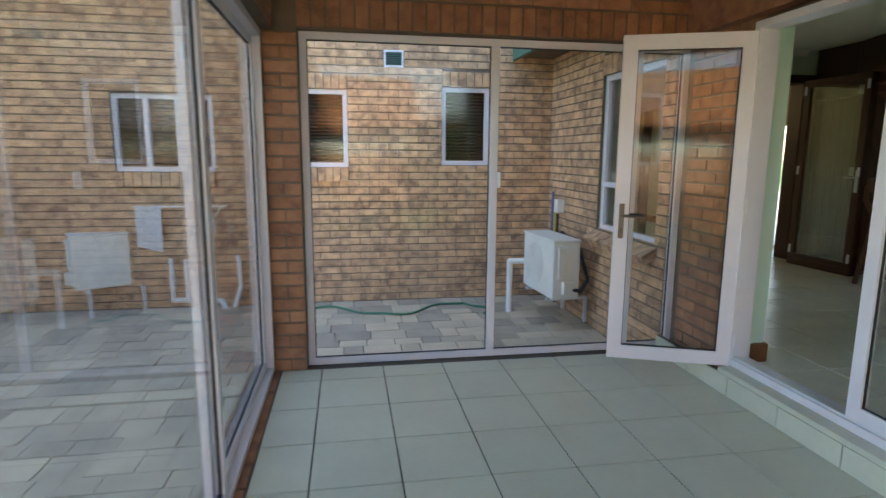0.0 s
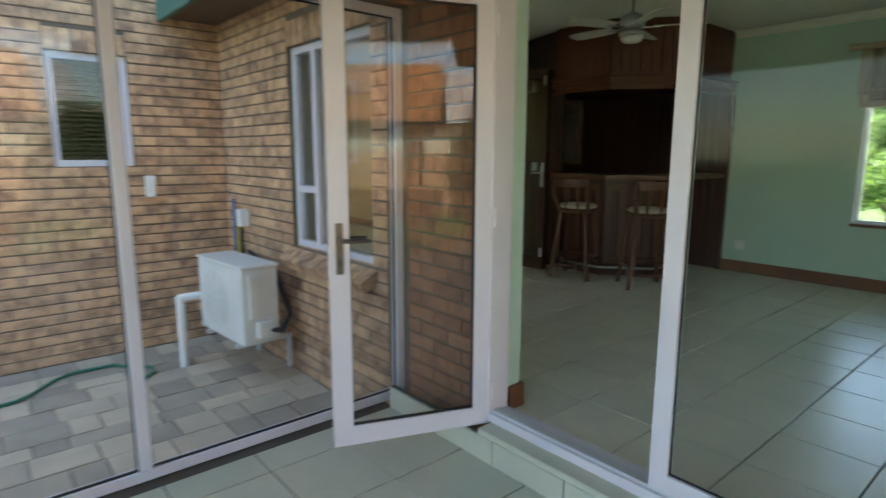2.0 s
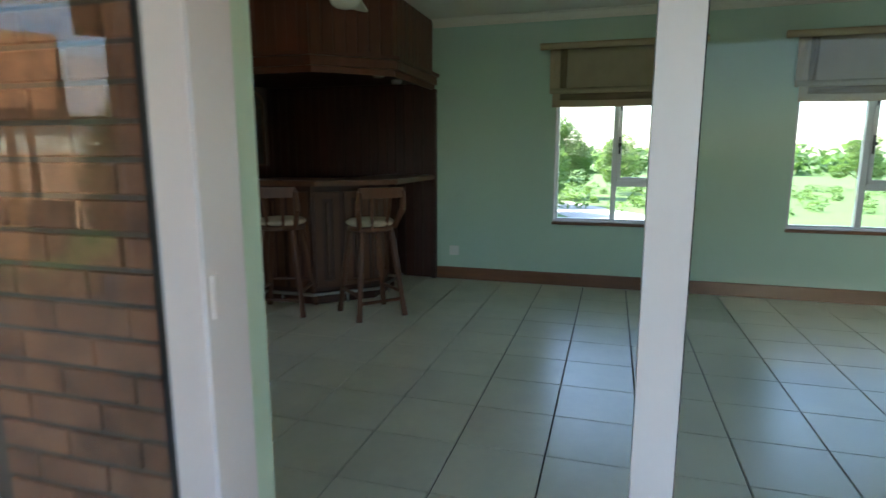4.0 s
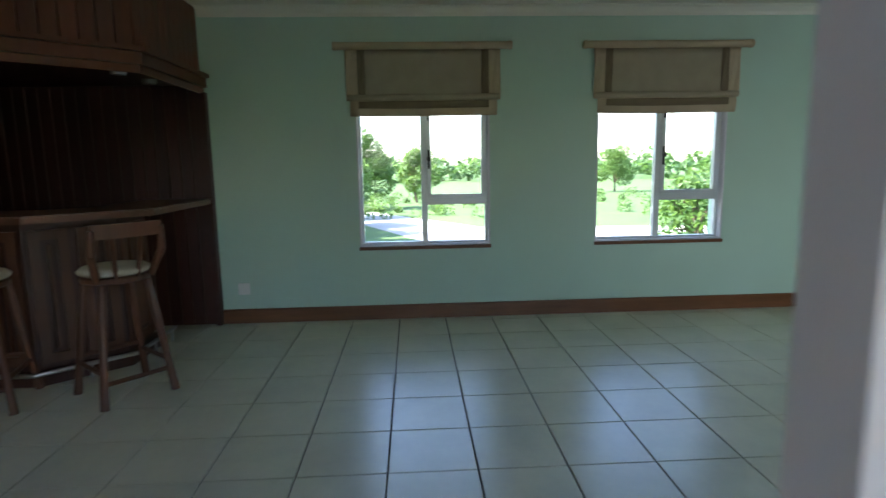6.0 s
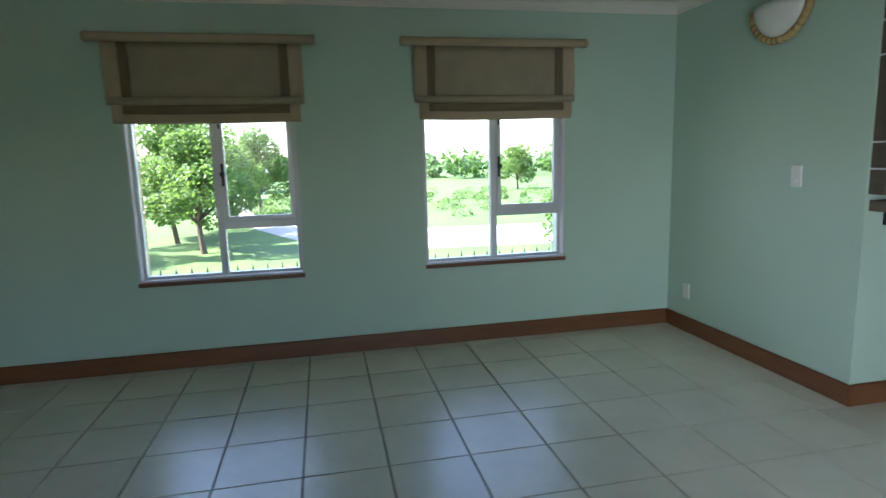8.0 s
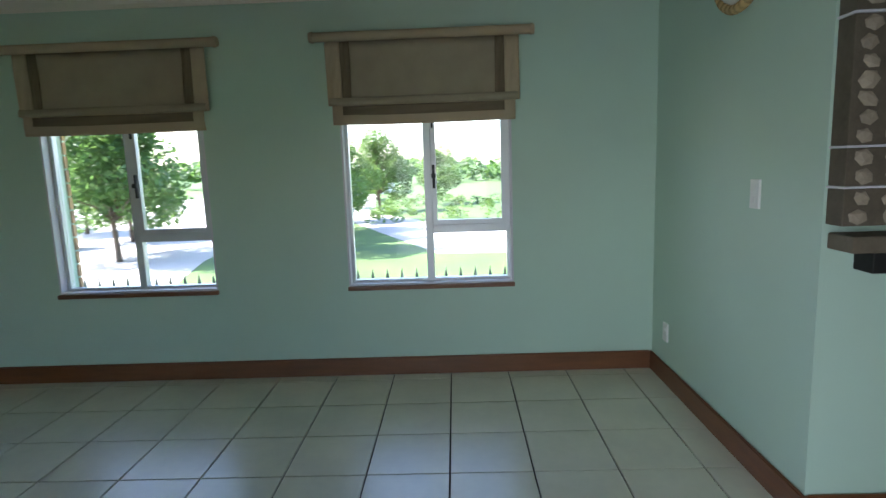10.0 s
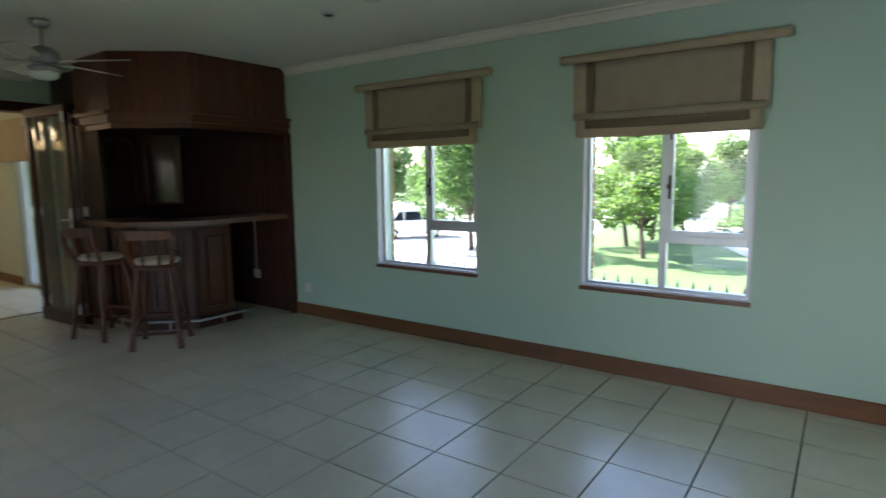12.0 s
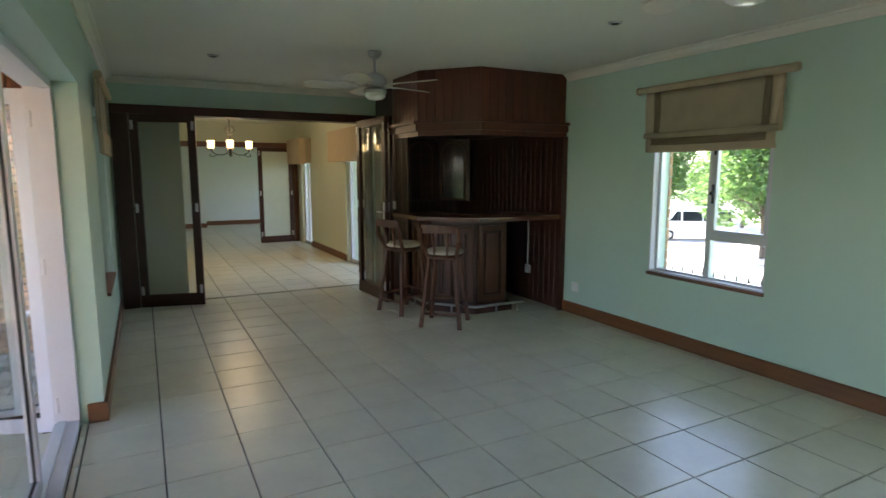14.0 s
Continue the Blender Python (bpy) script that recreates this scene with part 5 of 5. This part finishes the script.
# ---- garden behind the veranda, seen mirrored in the glass ----
gz = thing("gazebo", "varnished timber garden gazebo with orange tiled roof", "gazebo", (0.5, -9.0, -0.36))
for x in (-1.8, 2.6):
    for y in (-10.5, -7.2):
        pb = bmesh.new()
        rod(pb, (x, y, -0.4), (x, y, 2.2), 0.08, 0.07)
        part("post", pb, M_POLE, gz)
for y in (-10.5, -7.2):
    part("beam", B(-2.1, 2.9, y - 0.06, y + 0.06, 2.15, 2.33, bevel=0.01), M_POLE, gz)
rf = bmesh.new()
for s in (-1, 1):
    for i in range(12):
        t0, t1 = i / 12, (i + 1) / 12
        y0, y1 = -8.85 + s * 2.5 * (1 - t0), -8.85 + s * 2.5 * (1 - t1)
        z0, z1 = 2.25 + 1.5 * t0, 2.25 + 1.5 * t1
        vs = [rf.verts.new(p) for p in ((-2.5, y0, z0 + 0.05), (3.3, y0, z0 + 0.05), (3.3, y1, z1 + 0.03), (-2.5, y1, z1 + 0.03), (-2.5, y0, z0), (3.3, y0, z0), (3.3, y1, z1), (-2.5, y1, z1))]
        for q in ((0, 1, 2, 3), (7, 6, 5, 4), (4, 5, 1, 0), (0, 3, 7, 4), (1, 5, 6, 2)):
            rf.faces.new([vs[k] for k in q])
part("roof", rf, M_ROOF, gz)
for i in range(5):
    part("railing", B(-1.75, 2.55, -7.24, -7.18, 0.0 + i * 0.18, 0.08 + i * 0.18), M_POLE, gz)
gz.location.x -= 1.3
pillar = thing("garden_pillar", "sunlit brown brick garden pillar with a pale cap", "pillar", (2.85, -4.4, -0.36))
part("shaft", B(2.62, 3.08, -4.62, -4.18, -0.4, 1.30), M_MORTAR, pillar)
for i in range(18):
    z = -0.34 + i * 0.092
    for a, b in (((2.615, 2.84), (2.85, 3.085)) if i % 2 else ((2.615, 2.72), (2.73, 2.96), (2.97, 3.085))):
        part("brick", B(a, b, -4.19, -4.165, z, z + 0.08), M_BRICK, pillar)
part("cap", B(2.54, 3.16, -4.70, -4.10, 1.30, 1.36, bevel=0.01), M_PLASTIC, pillar, "pale concrete cap")
part("foot", B(2.45, 3.20, -4.72, -3.98, -0.4, -0.22, bevel=0.02), M_PLASTIC, pillar, "pale plastered foot")
gw = solid("wall_garden", B(-14, 14, -13.3, -13.1, -0.5, 1.6), M_BRICK_J, "brown brick boundary wall of the garden", "wall")
nh = thing("neighbour_house", "pale roofed neighbour house beyond the garden wall", "house", (-4, -22, -0.4))
part("wall", B(-12, 4, -26, -18, -0.4, 2.8), M_CREAM, nh)
nr = bmesh.new()
prism(nr, [(-12.6, -17.4), (4.6, -17.4), (4.6, -22), (-12.6, -22)], 2.8, 2.85)
for v in nr.verts:
    if v.co.y < -21:
        v.co.z += 2.4
part("roof", nr, M_ROOF_G, nh)


# ---- trees, van, fence and distance on the east side ----
def leaf_cloud(rng, blobs, n, size):
    """Many small leaf cards clustered in uneven clumps."""
    bm = bmesh.new()
    for _ in range(n):
        c, r = rng.choice(blobs)
        d = Vector((rng.gauss(0, 1), rng.gauss(0, 1), rng.gauss(0, 1))).normalized() * r * rng.uniform(0.55, 1.06) ** 0.7
        p = Vector(c) + Vector((d.x, d.y, d.z * 0.8))
        m = Euler((rng.uniform(-0.9, 0.9), rng.uniform(-0.9, 0.9), rng.uniform(0, 6.3))).to_matrix()
        s = size * rng.uniform(0.6, 1.3)
        vs = [bm.verts.new(p + m @ Vector(q)) for q in ((-s, 0, 0), (0, -s * 0.55, s * 0.12), (s, 0, 0), (0, s * 0.55, s * 0.12))]
        bm.faces.new(vs)
    return bm


def tree(seed, h, spread, mat, label, n=2600, size=0.20, clear=1.7):
    rng = random.Random(seed)
    t = thing("tree", label, "tree", group="garden trees")
    tb_ = bmesh.new()
    lean = Vector((rng.uniform(-0.25, 0.25), rng.uniform(-0.25, 0.25), 0))
    fork = Vector((0, 0, clear)) + lean
    rod(tb_, (0, 0, -0.2), fork * 0.5, 0.17, 0.13)
    rod(tb_, fork * 0.5, fork, 0.13, 0.11)
    blobs = []
    for i in range(11):
        a = i * 2.4 + rng.uniform(-0.4, 0.4)
        u = (i + 0.5) / 11
        r = spread * rng.uniform(0.35, 0.85) * (1.05 - 0.75 * u)
        tip = Vector((r * math.cos(a), r * math.sin(a), clear + 0.35 + (h - clear - 0.9) * u))
        mid = fork.lerp(tip, 0.5) + Vector((0, 0, 0.25))
        rod(tb_, fork, mid, 0.075, 0.05, 6)
        rod(tb_, mid, tip, 0.05, 0.02, 6)
        blobs.append((tip, spread * rng.uniform(0.30, 0.46)))
    part("trunk", tb_, M_BARK, t)
    part("crown", leaf_cloud(rng, blobs, n, size), mat, t)
    return t


tA = tree(1, 7.2, 3.5, M_LEAF, "young leafy green tree on the lawn", 9500, 0.13, 1.6)
tA.matrix_basis = pose(36.4, 9.6, -2.6)
tB = tree(2, 6.2, 2.9, M_LEAF, "leafy green tree on the lawn", 7500, 0.13, 1.5)
tB.matrix_basis = pose(32.0, 7.4, -2.6)
copy_thing(tA, pose(40.4, 9.3, -2.6, 0, 0, 130))
copy_thing(tB, pose(46.2, 8.6, -2.6, 0, 0, 70))
copy_thing(tA, pose(55.0, 7.0, -2.6, 0, 0, 250))
tC = tree(3, 8.0, 4.4, M_LEAF_D, "large dark leafed tree beside the parking area", 10000, 0.17, 2.0)
tC.matrix_basis = pose(30.5, 16.6, -2.6)
copy_thing(tC, pose(44.0, 27.0, -2.6, 0, 0, 100))
copy_thing(tC, pose(46.0, 36.0, -2.6, 0, 0, 200))
copy_thing(tB, pose(38.5, 20.5, -2.6, 0, 0, 160))
tD = tree(4, 4.0, 1.5, M_LEAF, "slender thin-leaved tree near the window", 1500, 0.12, 1.4)
tD.matrix_basis = pose(20.0, -6.3, -2.6)
tree(6, 3.4, 1.7, M_LEAF_D, "dark leafy garden tree beside the boundary wall", 2400, 0.11, 0.9).matrix_basis = pose(3.5, -10.6, -0.4)
for x, y, r in ((62, 2, 20), (74, 10, 200), (60, 12.5, 260), (76, -24, 300), (64, -32, 30), (80, 20, 10)):
    copy_thing(tB, pose(x, y, -2.9, 0, 0, r))
rgs = random.Random(5)
blobs = [((x_, y_, -2.35), rgs.uniform(0.35, 1.0)) for x_, y_ in [(rgs.uniform(44, 72), rgs.uniform(-45, 9)) for _ in range(150)]]
tagged(part("shrubs", leaf_cloud(rgs, blobs, 16000, 0.13), M_LEAF), "low green shrubs and bushes across the far garden", "shrubs", kind="stuff")
wd = [((x_, y_, 0.0 + rgs.uniform(-1.5, 1.8)), rgs.uniform(2.0, 3.8)) for x_, y_ in [(rgs.uniform(120, 150), -130 + i * 2.3) for i in range(110)]]
tagged(part("woodland", leaf_cloud(rgs, wd, 9000, 0.9), M_LEAF_D), "hazy line of distant trees", "trees", kind="stuff")
fhouse = thing("distant_house", "distant pale house with grey hipped roof", "house", (92, 14, -2.6))
part("wall", B(88, 96, 10, 19, -2.7, 0.4), M_WHITE_ROOM, fhouse)
hr = prism(bmesh.new(), [(87.4, 9.4), (96.6, 9.4), (96.6, 19.6), (87.4, 19.6)], 0.4, 0.45)
for v in list(hr.verts):
    if v.co.z > 0.42:
        v.co.z = 2.3
        v.co.x = 92 + (v.co.x - 92) * 0.05
        v.co.y = 14.5 + (v.co.y - 14.5) * 0.4
part("roof", hr, M_ROOF_G, fhouse)
for y in (11, 13.5, 16.5):
    part("window", B(87.95, 88.02, y, y + 1.2, -1.6, -0.3), M_TINT, fhouse)

# parked van
van = thing("van", "white minibus parked on the pale paving", "van")
prof = [(-2.35, 0.35), (-2.38, 0.9), (-2.3, 1.15), (-1.85, 1.25), (-1.1, 1.95), (-0.8, 2.05), (2.2, 2.05), (2.38, 1.9), (2.42, 0.4)]
vb = bmesh.new()
L_ = [vb.verts.new((x, -0.84 + (0.10 if z > 1.5 else 0), z)) for x, z in prof]
R_ = [vb.verts.new((x, 0.84 - (0.10 if z > 1.5 else 0), z)) for x, z in prof]
for i in range(len(prof)):
    j = (i + 1) % len(prof)
    vb.faces.new((L_[i], L_[j], R_[j], R_[i]))
vb.faces.new(L_[::-1])
vb.faces.new(R_)
bmesh.ops.bevel(vb, geom=vb.edges[:], offset=0.04, segments=2, affect="EDGES")
part("body", vb, M_VAN, van)
for s in (-1, 1):
    for x0, x1 in ((-1.45, -0.75), (-0.65, 0.5), (0.6, 1.4), (1.5, 2.2)):
        wv = bmesh.new()
        ys0, ys1 = s * 0.845, s * 0.765
        vs = [wv.verts.new(p) for p in ((x0, ys0, 1.22), (x1, ys0, 1.22), (x1, ys1, 1.82), (x0 + (0.45 if x0 < -1 else 0), ys1, 1.82))]
        wv.faces.new(vs)
        bmesh.ops.solidify(wv, geom=wv.faces[:], thickness=0.02)
        part("window", wv, M_TINT, van)
    for x in (-1.45, 1.45):
        tyre = bmesh.new()
        rod(tyre, (x, s * 0.68, 0.33), (x, s * 0.87, 0.33), 0.33, 0.33, 20)
        wh = part("wheel", tyre, M_RUBBER, van)
        rm_ = bmesh.new()
        rod(rm_, (x, s * 0.87, 0.33), (x, s * 0.885, 0.33), 0.19, 0.17, 16)
        part("rim", rm_, M_STEEL, wh)
    part("headlight", B(-2.40, -2.28, *sorted((s * 0.5, s * 0.78)), 0.85, 1.05, bevel=0.02), M_OPAL, van)
ws = bmesh.new()
vs = [ws.verts.new(p) for p in ((-1.86, -0.72, 1.29), (-1.86, 0.72, 1.29), (-1.17, 0.64, 1.92), (-1.17, -0.64, 1.92))]
ws.faces.new(vs)
bmesh.ops.solidify(ws, geom=ws.faces[:], thickness=0.03)
part("windscreen", ws, M_TINT, van)
part("bumper", B(-2.46, -2.30, -0.82, 0.82, 0.32, 0.62, bevel=0.03), M_DARK, van)
van.matrix_basis = pose(34.2, 23.9, -2.585, 0, 0, -38 - 180 + 180)

# palisade fence
fn = thing("palisade_fence", "grey steel palisade fence with spiked pales", "fence", (8.9, 1.5, -0.4))
for z in (-0.1, 0.44):
    part("rail", B(8.80, 8.83, -5, 9, z, z + 0.04), M_FENCE, fn)
for i in range(100):
    y = -4.95 + i * 0.14
    pl = bmesh.new()
    z0, z1 = -0.45, 0.57
    prism(pl, [(8.84, y), (8.852, y), (8.852, y + 0.03), (8.84, y + 0.03)], z0, z1)
    tip = pl.verts.new((8.846, y + 0.015, z1 + 0.085))
    ring_ = [v for v in pl.verts if abs(v.co.z - z1) < 1e-5]
    for f in [f for f in pl.faces if all(v in ring_ for v in f.verts)]:
        pl.faces.remove(f)
    for k in range(4):
        pl.faces.new((ring_[k], ring_[(k + 1) % 4], tip))
    part("pale", pl, M_FENCE, fn)

# ---- laid pieces: tiles, pavers, bricks ----
def lay_tiles(parent, key, xs, ys, z, mat, near=None, mat_j=None, keep=None):
    joined = bmesh.new()
    count = 0
    for a, b in zip(xs, xs[1:]):
        for c, d in zip(ys, ys[1:]):
            if b - a < 0.03 or d - c < 0.03:
                continue
            if keep and not keep((a + b) / 2, (c + d) / 2):
                continue
            if (near is None or near((a + b) / 2, (c + d) / 2)) and count < 300:
                piece(key, ((a + b) / 2, (c + d) / 2, z - 0.009), (b - a - 0.009, d - c - 0.009, 0.018), mat, parent)
                count += 1
            else:
                box(joined, a + 0.0045, b - 0.0045, c + 0.0045, d - 0.0045, z - 0.018, z)
    if joined.verts:
        tagged(part("tiling", joined, mat_j or mat, parent), kind="stuff")
    else:
        joined.free()


def grid(lo, hi, phase, step):
    k = math.ceil((lo - phase) / step + 1e-6)
    out = [lo]
    while phase + k * step < hi - 1e-6:
        out.append(phase + k * step)
        k += 1
    return out + [hi]


lay_tiles(floor, "tile", grid(2.80, EAST, 0.04, 0.4), grid(-1.0, NORTH + 0.06, 0.20, 0.4), F, M_TILE, None, M_TILE_J)
lay_tiles(floor, "tile", [5.62, *grid(5.7, EAST, 0.04, 0.4)], [SOUTH, -1.0], F, M_TILE)
lay_tiles(floor, "tile", grid(2.80, 5.62, 0.04, 0.4), grid(-3.7, -1.0, 0.20, 0.4), F, M_TILE_J, lambda x, y: False, M_TILE_J)
lay_tiles(floor_d, "tile", grid(3.0, 8.6, 0.04, 0.4), grid(6.62, 16.9, 0.20, 0.4), F, M_TILE_J, lambda x, y: False, M_TILE_J)
lay_tiles(floor_v, "tile", grid(-0.40, 2.585, 0.34, 0.45), grid(-3.0, 3.86, 2.74, 0.45), 0.0, M_VTILE)
riser = solid("trim_riser", B(2.58, 2.61, -3.0, 3.86, -0.005, F - 0.031), M_GROUT, "tiled riser of the step into the lounge", "step")
ys = grid(-3.0, 3.86, 2.51, 0.45)
for c, d in zip(ys, ys[1:]):
    piece("tile", (2.573, (c + d) / 2, F / 2 - 0.016), (0.014, d - c - 0.008, F - 0.04), M_VTILE, riser)


def lay_pavers(parent, x0, x1, y0, y1, limit):
    """Random-coursed pavers of a few sizes in staggered rows."""
    rng = random.Random(11)
    joined = bmesh.new()
    count = 0
    y = y1
    while y > y0 + 0.02:
        w = rng.choice((0.19, 0.28, 0.28))
        w = min(w, y - y0)
        x = x0 - rng.uniform(0, 0.2)
        while x < x1:
            ln = rng.choice((0.19, 0.28, 0.37, 0.37))
            a, b = max(x, x0), min(x + ln, x1)
            x += ln
            if b - a < 0.05 or w < 0.05:
                continue
            dz = rng.uniform(-0.004, 0.004)
            near = a > -0.9
            if near and count < limit:
                ob = piece("paver", ((a + b) / 2, y - w / 2, GROUND - 0.02 + dz), (b - a - 0.009, w - 0.009, 0.04), M_PAVER, parent)
                ob.rotation_euler = (rng.uniform(-0.006, 0.006), rng.uniform(-0.006, 0.006), rng.uniform(-0.012, 0.012))
                count += 1
            else:
                box(joined, a + 0.005, b - 0.005, y - w + 0.005, y - 0.005, GROUND - 0.04, GROUND + dz)
        y -= w
    if joined.verts:
        tagged(part("pavers", joined, M_PAVER_J, parent), kind="stuff")
    else:
        joined.free()


lay_pavers(paving, -6.0, 2.755, 4.14, 6.985, 300)
lay_pavers(paving_w, -6.0, -0.64, -3.0, 4.14, 0)
build_bricks()

# veranda and courtyard into place
OUTSIDE = ("floor_veranda pavement_courtyard pavement_side threshold trim_riser wall_west_outer wall_courtyard wall_courtyard_side soffit fascia "
           "wall_pier wall_beam wall_beam_side wall_kerb wall_veranda wall_lintel ceiling_veranda roof_edge_sheet door_sliding door_leaf window_screen "
           "window_side_screen window_3 window_4 window_5 window_6 air_conditioner air_conditioner.001 drain_pipe conduit_bundle wall_vent "
           "garden_hose towel_rail towel waste_pipe garden_tap bulkhead_light gazebo wall_garden neighbour_house").split()
for name in OUTSIDE:
    ob = bpy.data.objects[name]
    ob.matrix_basis = COURT @ ob.matrix_basis
